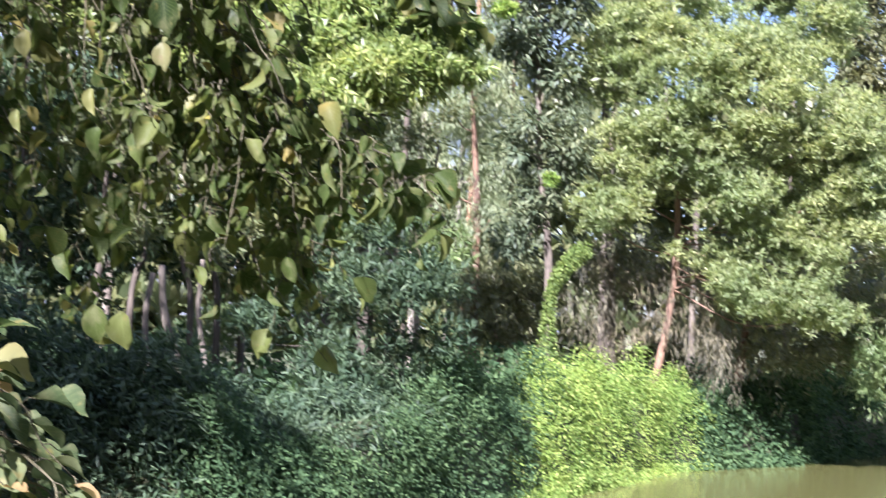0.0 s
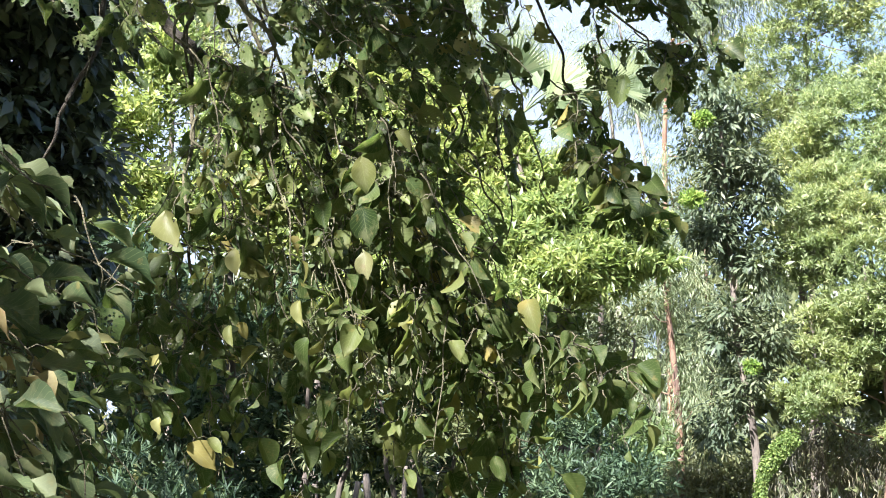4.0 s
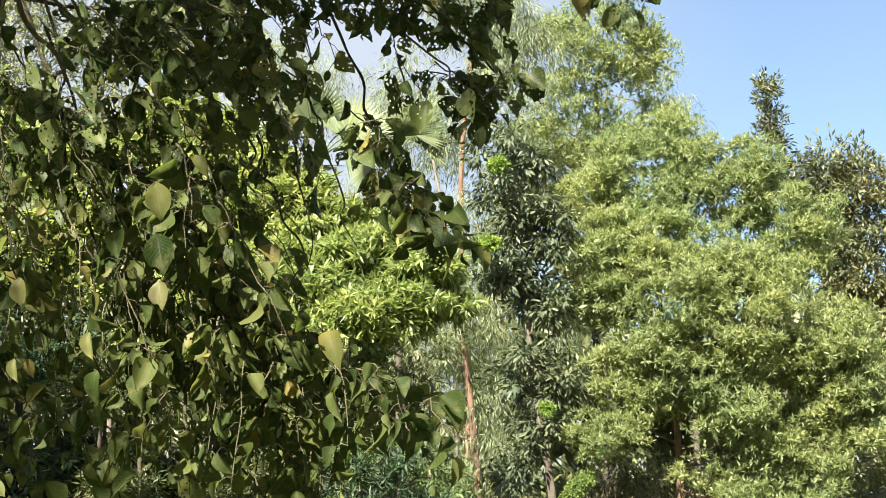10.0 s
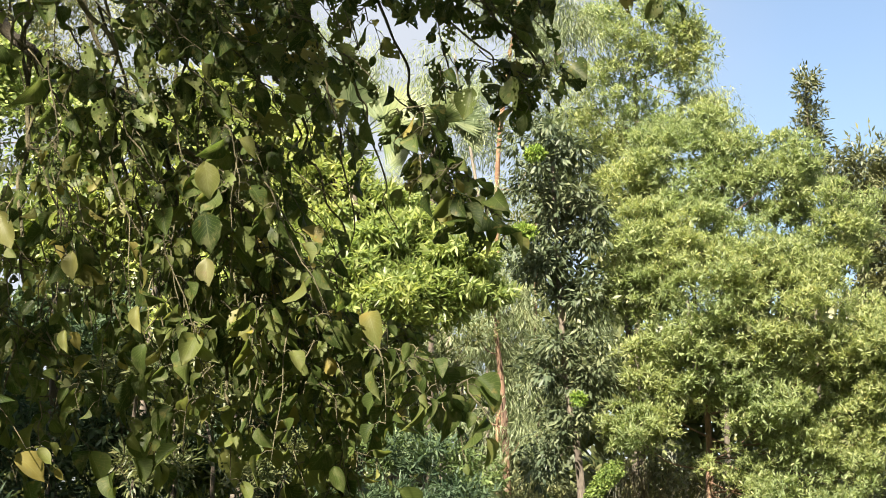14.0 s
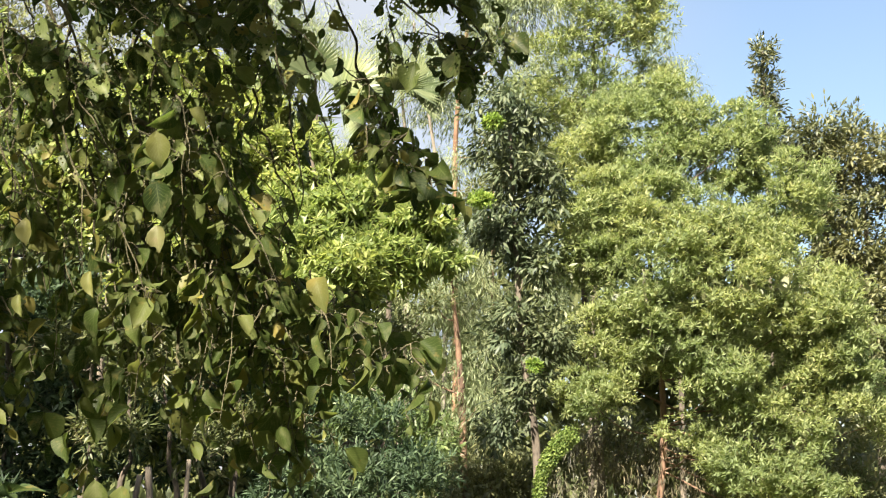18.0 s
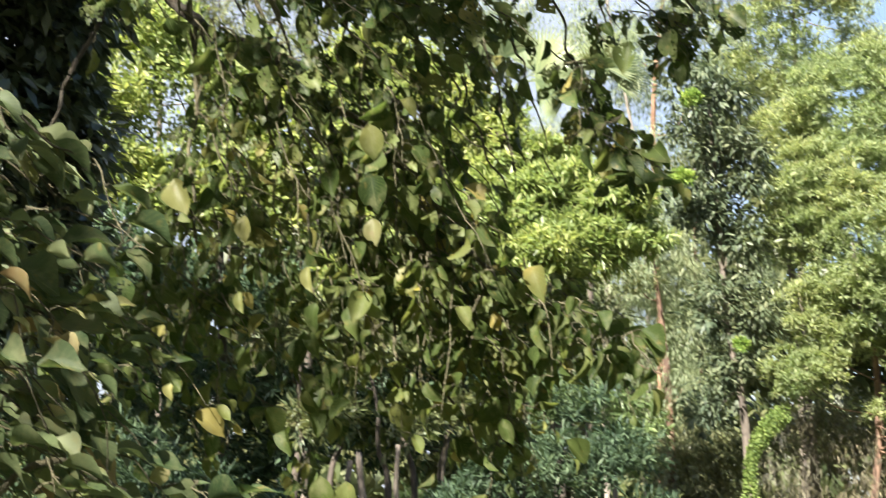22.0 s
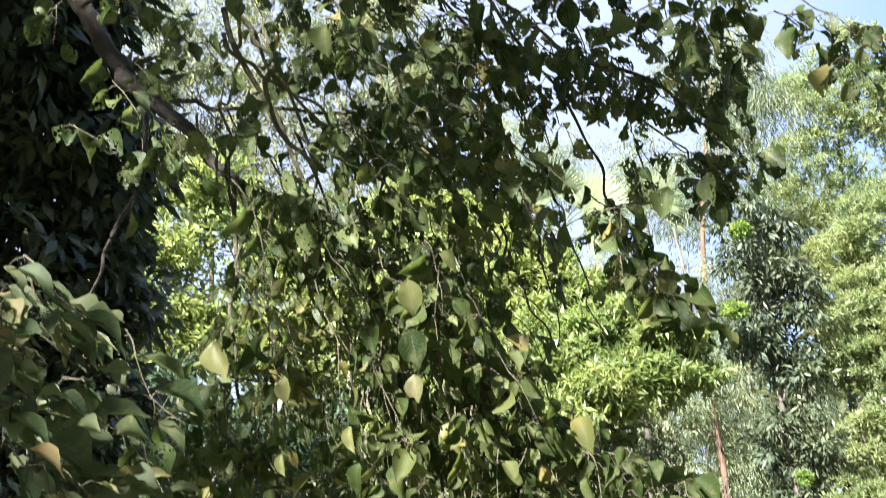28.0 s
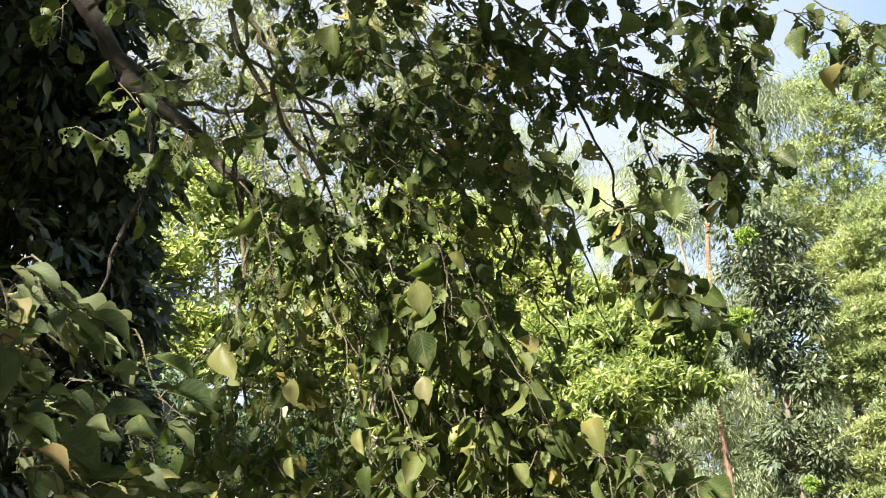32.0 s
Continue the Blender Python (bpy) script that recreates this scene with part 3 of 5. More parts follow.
tree("gum_tree", "leaning gum tree with peeling reddish trunk", 1.4, 34, [(1.3, 3.7), (1.05, 7.2), (0.6, 10.5)],
     [(0.0, 8.6, 0, .9, 1.4), (-.4, 5.8, 0, .9, 1.4), (1.0, 6.0, .4, .8, 1.6), (1.8, 4.3, 0, .9, 1.1), (-.2, 3.2, 0, .8, 1.0), (0.6, 10.0, .4, .8, 1.0)],
     PALE, BARK_RED, 0.11, 80, 0.18, 0.06, droop=1.2, lift=-.3, gap=-.2, reach=0.4)
tree("gum_tree", "pale-barked thin gum tree with sparse top", 0.2, 40, [(0.6, 6), (0.4, 12), (-.25, 16.2), (-.8, 19)],
     [(-.9, 19.4, 0, .8, 1.2), (-.3, 17.6, 0, .6, .8), (-1.8, 17.8, 0, .8, 1.0)], PALE, BARK_PALE, 0.07, 30, 0.2, 0.07, droop=1.0, lift=-.3, gap=0, reach=0.4)
tree("weeping_tree", "tall hazy tree with fine hanging grey-green leaves", -1.0, 41, [(-1.1, 4), (-.9, 9), (-1.0, 14), (-1.4, 18)],
     [(-1.6, 17.0, 0, 1.3, 1.5), (.4, 14.4, 0, 1.3, 1.5), (-2.6, 13.2, 0, 1.4, 1.5), (-.8, 11.2, 0, 1.4, 1.4), (1.2, 11.0, 0, 1.1, 1.4), (-3.0, 9.4, 0, 1.4, 1.4), (.2, 8.0, 0, 1.4, 1.4), (2.2, 7.6, 0, 1.1, 1.4), (-1.6, 6.0, 0, 1.4, 1.4), (1.2, 4.4, 0, 1.4, 1.3), (-3.4, 5.6, 0, 1.2, 1.2), (-4.4, 17.8, 1, 1.4, 1.6), (-6.6, 19.0, 1, 1.2, 1.4), (2.4, 13.4, 0, 1.0, 1.4), (4.6, 10, 0, 1.0, 1.4), (4.8, 7.5, 0, 1.0, 1.4), (3.6, 13.6, 0, 1.0, 1.4), (5.2, 12.8, 0, 1.0, 1.4), (3.4, 5.4, 0, 1.0, 1.2)],
     PALE, BARK_PALE, 0.1, 60, 0.18, 0.052, droop=1.3, lift=-.3, gap=-.02, reach=0.4)
glossy = tree("glossy_tree", "dark-leaved tree with large drooping glossy leaves", 4.2, 32, [(4.1, 2.9), (3.6, 6.5), (3.3, 11), (3.1, 15)],
     [(3.0, 15.0, 0, 1.2, 1.5), (3.9, 12.6, 0, 1.1, 1.4), (2.7, 11.3, 0, 1.0, 1.3), (3.6, 9.4, 0, 1.3, 1.3), (3.2, 7.2, 0, 1.1, 1.1), (3.6, 4.9, 0, .9, 1.0), (2.8, 3.5, 0, .7, .8), (4.7, 7.1, 0, .8, 1.1)],
     DARK, BARK_GREY, 0.10, 66, 0.2, 0.16, droop=0.7, lift=0, gap=-.35, reach=0.3)
TIERS = []
for i in range(78):  # flat tiers of foliage that step down to the pond side
    b = -11.0 + 11.0 * ((i * .7549 + .2) % 1)
    top, low = 17.2 - .70 * (b + 8.5), 7.8 + .36 * max(0, b + 5)
    e = low + (top - low) * ((i * .5698 + .13) % 1)
    thin = 1 if b < -3 else .8
    TIERS.append((b, e, .45 * (e - 12.5) + .4 * math.sin(i * 2.3), (1.35 - .3 * math.sin(i * 1.7)) * (.5 + .5 * thin), (.66 + .16 * math.sin(i * 2.9)) * thin))
TIERS += [(-10.6, 2.5, -1, .5, .3), (-9.3, 2.4, -1.2, .5, .3), (-9.9, 3.5, -.8, .6, .35), (-7.6, 3.4, -.6, .6, .35), (-8.6, 4.6, -.4, .8, .4), (-11.6, 4.2, -.6, .7, .4)]
tree("broadleaf_tree", "bright green broadleaf tree with layered branches", -2.8, 26.5, [(-2.9, 3), (-3.2, 7), (-4.0, 11), (-4.8, 14)], TIERS,
     GREEN, BARK_DARK, 0.11, 66, 0.19, 0.13, per=8, spread=1.45, lift=0.25, droop=0.3, gap=-.25, reach=0.05, flat=.38)
tree("broadleaf_tree", "bright green broadleaf tree behind the hanging branches", -15.5, 27, [(-15.6, 3), (-15.8, 8), (-16, 12)],
     [(-18.7, 13.4, 0, 1.9, 2.3), (-15.5, 12.2, 0, 1.8, 2.2), (-17.4, 11.4, 0, 1.8, 1.0), (-13.6, 11.0, 0, 1.5, 1.4), (-13.6, 14.2, 0, 1.6, 1.8), (-16.5, 15.5, 0, 1.7, 1.3), (-20.6, 12.2, 0, 1.4, 1.4), (-20.6, 15.0, 0, 1.6, 1.8), (-22.2, 12.4, 0, 1.4, 2.0), (-18.6, 17.2, .5, 1.6, 1.4)],
     GREEN, BARK_DARK, 0.12, 70, 0.17, 0.2, spread=1.1, lift=0.1, gap=-.4, reach=.22)
tree("feathery_tree", "tall pale feathery tree far behind the palms", -12.5, 44, [(-12.4, 6), (-12, 13), (-11.6, 22)],
     [(-11.5, 23.8, 0, 1.3, 1.3), (-9.6, 21.6, 0, 1.3, 1.4), (-13.6, 22.0, 0, 1.3, 1.6), (-11.4, 20.4, 0, 1.6, 1.4), (-8.0, 19.6, 0, 1.0, 1.0)],
     HAZY, BARK_GREY, 0.12, 56, 0.2, 0.12, gap=-.2, reach=0.35)
tree("feathery_tree", "pale yellowish tree seen through the overhanging branch", -18, 42, [(-18, 6), (-18.3, 14), (-18.2, 20)],
     [(-19.2, 22.0, 0, 1.7, 1.8), (-17.6, 25.4, 0, 1.6, 1.4), (-14.4, 19, 0, 1.6, 1.6), (-21.4, 24, 0, 1.6, 2.0), (-16.6, 20.6, 0, 1.5, 1.6), (-20.8, 19.4, 0, 1.5, 1.8), (-18.2, 18.0, 0, 1.8, 1.6), (-16, 24, 0, 1.4, 1.6), (-17, 17.4, 0, 2.0, 1.5), (-21.6, 17, 0, 1.6, 2.0), (-13.4, 17, 0, 1.6, 1.4)],
     HAZY, BARK_GREY, 0.12, 32, 0.2, 0.12, droop=.6, gap=-.35, reach=0.35)
tree("feathery_tree", "weeping grey-green tree top showing past the tall one", 9.6, 45, [(9.6, 6), (9.7, 12), (9.6, 17)],
     [(9.5, 16.4, 0, .8, 1.2), (9.0, 17.8, 0, .6, 1.0), (3.0, 20.4, 0, 1.0, 1.4), (4.4, 17.6, 0, 1.0, 1.4), (5.6, 15.6, 0, 1.0, 1.4)],
     PALE, BARK_GREY, 0.1, 54, 0.17, 0.06, droop=1.3, lift=-.3, gap=-.3, reach=0.3)
tree("dark_crowned_tree", "dark dense-crowned tree against the sky", 16.8, 43, [(16.8, 4), (16.7, 9), (16.4, 13)],
     [(15.8, 13.7, 0, 1.2, 1.3), (17.7, 12.7, 0, 1.3, 1.4), (18.5, 12.4, 0, .7, .9), (16.5, 10.5, 0, 1.3, 1.6), (17.9, 9.7, 0, .7, 1.2), (17.2, 6.8, -1, 1.3, 1.5), (14.5, 13.6, 0, .8, 1.1), (14.9, 11.6, 0, 1.0, 1.3), (14.0, 12.4, 0, .8, 1.0), (15.2, 9, 0, 1.0, 1.6), (17.8, 9, 0, 1.2, 1.5), (18.3, 6.4, -.5, 1.2, 1.6), (16, 7.4, -.5, 1.2, 1.4), (17.2, 4.4, 0, 1.3, 1.4)],
     MURKY, BARK_DARK, 0.14, 58, 0.2, 0.16, droop=.4, gap=-.4, reach=0.3)
tree("slender_tree", "slender young tree top rising over the acacia", 13.0, 42, [(13.0, 6), (13.0, 12), (13.0, 17.6)],
     [(13.0, 17.4, 0, .32, .55), (13.1, 16.4, 0, .45, .5), (13.0, 15.3, 0, .5, .7), (13.2, 13.8, 0, .8, 1.0)], MURKY, BARK_GREY, 0.06, 80, 0.16, 0.15, droop=.3, gap=-.4, reach=0.2)
tree("small_tree", "leafy green tree at the far side of the pond", 21.0, 47, [(21, 3), (21, 6), (20.9, 9.5)],
     [(20.9, 10.3, 0, .6, .8), (19.8, 9.3, 0, .8, .8), (22.0, 8.8, 0, 1.1, .9), (21.0, 7.3, 0, 1.4, 1.3), (22.2, 4.5, 0, 1.3, 1.9), (21.6, 1.7, -1, 1.1, 1.3), (23.6, 6.5, 0, 1.3, 2.0), (20.3, 5.5, .5, 1.2, 1.5), (19.4, 7.8, 1, .9, 1.2), (18.8, 5.6, 1, 1.0, 1.6), (20, 3, 1, 1.2, 1.6)],
     MIDGREEN, BARK_GREY, 0.10, 48, 0.18, 0.17, gap=-.4, reach=0.25)

# ---- shrubs of the far bank ----
tree("bluish_shrub", "bushy bluish-green shrub on the bank", -2.6, 21.5, [(-2.6, -1), (-2.5, 1.5)],
     [(-2.4, 3.6, 0, 1.4, .9), (-4.7, 2.2, 0, 1.5, 1.1), (-2.5, 1.2, -.5, 1.9, 1.3), (-.2, 1.9, 0, 1.2, 1.3), (-5.9, .3, 0, 1.7, 1.2), (-.5, -.8, 0, 1.4, 1.1), (-3.5, -1.5, -.5, 2.0, 1.0)],
     BLUE, BARK_DARK, 0.07, 95, 0.14, 0.11, spread=1.25, gap=-.6, reach=0.08, category="shrub")
tree("lance_leaved_shrub", "dark shrub with narrow bluish leaves at the water", -10.5, 16.8, [(-10.5, -4), (-10.5, -2.5)],
     [(-10.5, -3.0, 0, 2.0, 1.5), (-12.6, -2.4, 0, 1.8, 1.6), (-8.6, -2.0, .4, 1.6, 1.3), (-14.5, -1.6, 0, 1.9, 1.8), (-11.5, -5.2, -.4, 2.4, 1.3), (-16.6, -.6, .5, 1.9, 2.2), (-19, .5, .8, 2, 2.4)],
     BLUE, BARK_DARK, 0.06, 60, 0.19, 0.065, spread=1.3, gap=-.5, reach=0.06, shape=STRAP, category="shrub")
tree("waterside_shrub", "green lance-leaved shrub below the banana plant", 17.2, 34.5, [(17.2, -1.5), (17.2, 0)],
     [(17.2, .1, 0, 1.4, 1.2), (16.2, -.9, 0, 1.1, .9), (18.6, -1.0, 0, 1.2, .9), (16.2, .8, .5, 1.1, 1.0)],
     MIDGREEN, BARK_DARK, 0.06, 90, 0.19, 0.085, droop=.6, gap=-.4, category="shrub")

tree("leafy_shrub", "fresh green leafy shrub rising behind the bluish one", -1.2, 22.6, [(-1.3, 0), (-1.2, 2.6)],
     [(-1.2, 3.8, 0, 1.1, .8), (-2.6, 3.6, -.8, .9, .6), (-7.0, -.1, -.4, .5, .5), (.2, 2.8, 0, .9, .9), (-.6, 1.6, -.3, 1.2, 1.0), (-3.4, 4.4, .5, .8, .7), (-9.0, -1.0, 1, 1.0, .8), (-8.2, -.2, 1.2, .8, .7)],
     MIDGREEN, BARK_DARK, 0.05, 70, 0.13, 0.16, spread=1.2, droop=.2, gap=-.4, reach=0.1, category="shrub")
part("trunk", tube("trunk", local(acacia, [on_ground(11.35, 35.0), aim(11.6, .6, 34.6), aim(11.9, 2.2, 34)]), 0.11, 0.05), BARK_RED, acacia)
part("dead_branch", tube("dead_branch", local(acacia, [aim(8.5, 6.8, 31.4), aim(8.35, 8.2, 31.2), aim(8.25, 9.6, 31.2)]), 0.05, 0.025, 6), BARK_PALE, acacia, "bare pale branch")
part("second_trunk", tube("second_trunk", local(acacia, [on_ground(6.6, 34), aim(6.45, 3, 34), aim(6.1, 7.2, 34), aim(5.9, 10, 34)]), 0.13, 0.07), BARK_GREY, acacia)
for spot in ([(1.95, 12.2, -1.2, .34, .22)], [(4.05, 5.85, -1.2, .16, .14)], [(2.4, 15.2, -1, .3, .14)]):
    p, a, n, s = sprays(spot, 32, 120, 0.10, spread=1.3, gap=-2, reach=.07, flat=.8)
    part("young_leaves", leaf_cloud("young_leaves", local(glossy, p), a, n, s, .22), LIME, glossy, "yellow-green young leaves")


# ---- dry thicket, creepers, far woods ----
def tangle(name, label, lobes, dist, density, length, width, material, category="thicket", **more):
    p, a, n, s = sprays(lobes, dist, density, length, **more)
    low = p[:, 2].argmin()
    ob = tagged(new(name, leaf_cloud(name, p, a, n, s, width, STRAP)), label, category, kind="stuff")
    ob.data.materials.append(material)
    return ob


tangle("dry_thicket", "tangle of dry brown hanging stems under the acacia", [(5.6, 1.2, 0, .9, 1.4), (7.0, .6, 0, 1.0, 1.5), (8.4, 1.6, .5, 1.0, 1.5), (10.0, .6, 0, .8, 1.6), (10.6, -.6, 0, .6, 1.2), (6.3, 2.6, .5, 1.0, 1.0), (7.6, 2.4, .4, 1.0, .9), (9.2, 2.4, .6, .9, .9)], 32.8, 34, .19, .045, DRY, droop=1.5, lift=-.4, gap=-.2, reach=.5)
tangle("thicket", "shaded green thicket under the trees", [(5.4, 2.2, .6, 1.0, 1.2), (7.4, 2.8, .8, 1.3, 1.2), (2.0, .6, 0, 1.6, 1.6), (10.8, 2.4, 1, 1.4, 1.6), (13.2, .2, 1.4, 2.0, 1.7), (15.4, 1.2, 1.6, 1.6, 2.0), (3.6, 1.2, .6, 1.2, 1.6), (18.8, 3.2, 6, 1.6, 2.2), (1.0, 2.2, 1, 1.4, 1.6)], 33.4, 40, .18, .12, MURKY, droop=.6, gap=-.5, reach=.35)
tangle("thicket", "bluish-green undergrowth behind the thin trunks, coloured darker for shade", [(-7.5, 3.6, 0, 2.0, 1.6), (-11, 3.4, 0, 2.0, 1.8), (-14.6, 3.0, 0, 2.2, 2.0), (-18, 4.0, 0, 2.0, 2.4), (-5.5, 5.6, 1, 1.6, 1.4), (-9, 6.4, 1, 1.8, 1.4), (-21, 6, 0, 2.0, 2.4), (-13.4, 1.2, 0, 1.6, 1.6), (-6.2, 1.6, 1, 1.3, 1.6), (-9.6, 2.0, 1.5, 1.4, .8), (-19.5, 1, 0, 2.4, 2.2), (-24, 2, 0, 2.6, 3), (-13.6, 7.4, 1, 2.0, 1.4), (-17.4, 8.0, 1, 2.0, 1.6), (-20.6, 9.2, 1, 1.8, 1.6)], 25, 40, .17, .16, BLUE, droop=.3, gap=-.35, reach=.3)


def woods():
    lobes = []
    b = -34.0
    while b < 30:
        top = float(np.interp(b, [-34, -20, -12, -4, -1, 2, 5, 14, 17, 20, 30], [12, 12, 13, 11, 9, 10, 11, 10, 7, 5, 5])) * (.82 + .18 * math.sin(b * 2.3))
        e = -1.0
        while e < top:
            if not (-10.8 < b < -8.6 and e < .3):
                lobes.append((b + .5 * math.sin(e * 5), e, 5 * math.sin(b * 3 + e), 1.5, 1.3))
            e += 1.9
        b += 2.1
    return tangle("far_woods", "distant wall of dark green trees behind the bank", lobes, 58, .95, .75, .24, BACK, "woods", per=5, gap=-.6, reach=.6, clump=2.3)


woods()


# an added ring of trees, never in view, that cuts the skylight on near leaves
def woods_behind():
    lobes = []
    for i in range(46):
        b = 62 + 236 * (i + .5) / 46
        for e in (2, 9, 16, 22):
            lobes.append((b + 1.7 * math.sin(e * 5 + i), e + 1.5 * math.sin(i * 2.1), 2 * math.sin(i * 3 + e), 4.5, 3.8))
    return tangle("woods", "unseen trees added behind the viewpoint to block sky light", lobes, 17, .26, 1.1, .3, BACK, "woods", per=3, gap=-.7, reach=.6, clump=1.9)


woods_behind()


def creeper(name, label, bounds, count, material, length, height, width=.3, tuft=.3):
    """Climbing greenery that lies in tufts over the bank: bearing from, to, metres past the shore from, to."""
    b0, b1, s0, s1 = bounds
    per = 46
    n = count // per
    b = b0 + (b1 - b0) * RNG.random(n)
    past = s0 + (s1 - s0) * RNG.random(n)
    d = np.interp(b, [q for q, _ in SHORE], [q for _, q in SHORE]) + past
    hub = np.stack([d * np.sin(np.radians(b)), d * np.cos(np.radians(b)), 0 * d], -1)
    edge = np.clip((np.minimum(b - b0, b1 - b) + .9 * lumps(hub, .9) - .2) / 1.5, 0, 1)
    mound = np.clip(.5 + 1.0 * lumps(hub, 1.1), .05, 1.7) * np.clip((past - s0) / 1.2, .2, 1)
    hub[:, 2] = np.maximum(ground_height(b, d), 0) + height * mound * (.35 + .65 * edge) * RNG.random(n) ** .5
    hub = hub[RNG.random(n) < .08 + 1.2 * edge]
    n = len(hub)
    out = RNG.normal(size=(n, per, 3))
    out[..., 2] = np.where(RNG.random((n, per)) < .7, np.abs(out[..., 2]), out[..., 2])
    out[..., 1] -= .3
    out = unit(out)
    r = tuft * (.5 + .8 * RNG.random((n, 1, 1))) * (.5 + .5 * RNG.random((n, per, 1)) ** .5)
    stream = np.array([0, -.25, -1.0]) * (RNG.random((n, per, 1)) ** 3) * tuft * 1.5
    p = (hub[:, None] + out * r * np.array([1, .8, .75]) + stream).reshape(-1, 3)
    p[:, 2] = np.maximum(p[:, 2], .02)
    out = out.reshape(-1, 3)
    ax = .7 * RNG.normal(size=p.shape) + .5 * out + np.array([0, -.2, -.35])
    nm = out + np.array([0, -.1, .5]) + .45 * RNG.normal(size=p.shape)
    ob = tagged(new(name, leaf_cloud(name, p, ax, nm, length * (.6 + .8 * RNG.random(len(p))), width)), label, "creeper", kind="stuff")
    ob.data.materials.append(material)


# sun and shade on the bank are partly painted: lighter lime, darker green leaves
creeper("creeper", "lime-green creeper mounded over the bank, coloured lighter for sunlight", (2.9, 11.0, -.5, 3.0), 76000, LIME, .056, .85, .28, .24)
creeper("creeper", "green creeper over the bank, leaf colour darkened for shade", (9.0, 17.0, -.4, 4.0), 40000, CREEP_SHADED, .11, .9)
creeper("creeper", "green creeper hanging down the low bank to the water", (-10.2, 1.0, -.5, 1.3), 62000, CREEP_SHADED, .062, .5, .24, .24)
creeper("creeper", "blue-green creeper mounded over the bank", (-1.6, 4.6, -.5, 3.4), 54000, CREEP_SHADED, .068, .85, .22, .26)
creeper("undergrowth", "lance-leaved growth on top of the bank, coloured darker for shade", (-10.5, 1.0, 1.4, 3.6), 13000, BLUE, .14, .7, .11)
creeper("undergrowth", "bluish-green growth at the water's edge, coloured darker for shade", (-26, -9.0, -.5, 4.5), 44000, BLUE, .13, 1.1, .12)
creeper("creeper", "pale floating weed at the far shore", (18, 25, -.6, 4.0), 9000, LIME, .14, .5)
creeper("undergrowth", "low green undergrowth on the land behind the bank", (-24, 24, 3.0, 13.0), 26000, CREEP_SHADED, .15, .7)


# ---- vine-clad bent stem ----
def vine_stem():
    ob = thing("vine_clad_stem", on_ground(4.4, 28.5), "bent stem wrapped in lime-green climbing leaves", "vine")
    line = [np.array(ob.location) - (0, 0, .1), *[np.array(aim(b, e, 28.5)) for b, e in ((4.2, .4), (4.3, 1.7), (4.75, 2.6), (5.4, 3.3))]]
    part("stem", tube("stem", local(ob, line), .07, .03), BARK_GREY, ob)
    c = smooth_line(line, 8)
    n = 12500
    k = RNG.integers(0, len(c) - 1, n)
    core = c[k] + (c[k + 1] - c[k]) * RNG.random((n, 1))
    out = unit(RNG.normal(size=(n, 3)))
    p = core + out * (.04 + .15 * RNG.random((n, 1))) * (.85 + .25 * np.sin(core[:, 2:] * 3.1 + 1))
    part("foliage", leaf_cloud("foliage", local(ob, p), .6 * RNG.normal(size=p.shape) + out + [0, 0, -.6], .5 * RNG.normal(size=p.shape) + out + [0, 0, .4], .046 * (.6 + .8 * RNG.random(n)), .36), VINE, ob)


vine_stem()


# ---- thin trunks on the left bank ----
def crooked_trunk(low, high):
    low, high = np.array(low) - (0, 0, .15), np.array(high)
    return [low, low + .35 * (high - low) + (.06, 0, 0), low + .7 * (high - low) - (.05, 0, 0), high]



for b, lean, d, e, r, bark in ((-11.6, .5, 23, 6, .06, BARK_DARK), (-9.3, -.8, 22.5, 5, .06, BARK_DARK), (-8.3, -.9, 23, 6, .06, BARK_DARK), (-7.4, .3, 24, 7, .07, BARK_DARK), (-12.9, .2, 24, 6, .07, BARK_DARK), (-5.0, -.4, 26, 8, .07, BARK_DARK), (-0.8, .5, 30, 7, .06, BARK_GREY), (2.3, .2, 36, 12, .1, BARK_RED)):
    tree("thin_tree", "thin bare-trunked tree among the undergrowth", b, d, [(b + lean * .1, e * .15), (b + lean * .7 + .12, e * .4), (b + lean * .6, e * .7), (b + lean, e)], [(b + lean, e + 1, 0, .9, .8), (b + lean - .8, e + .2, .3, .7, .6), (b + .4, e * .5, -.4, .6, .5)], BACK, bark, r, 30, .16, .13, droop=.4, gap=-.3, group="thin trees on the bank")


for b, top, e, r in ((-9.3, -10.5, 1.9, .075), (-8.7, -9.0, 2.2, .05), (-11.0, -10.8, 1.6, .06)):
    foot = on_ground(b, 20.5)
    ob = thing("leaning_trunk", foot, "bare grey leaning trunk on the low bank", "tree trunk", "thin trees on the bank")
    part("trunk", tube("trunk", local(ob, crooked_trunk(foot, aim(top, e, 20.8))), r, r * .6, 8), BARK_GREY, ob)


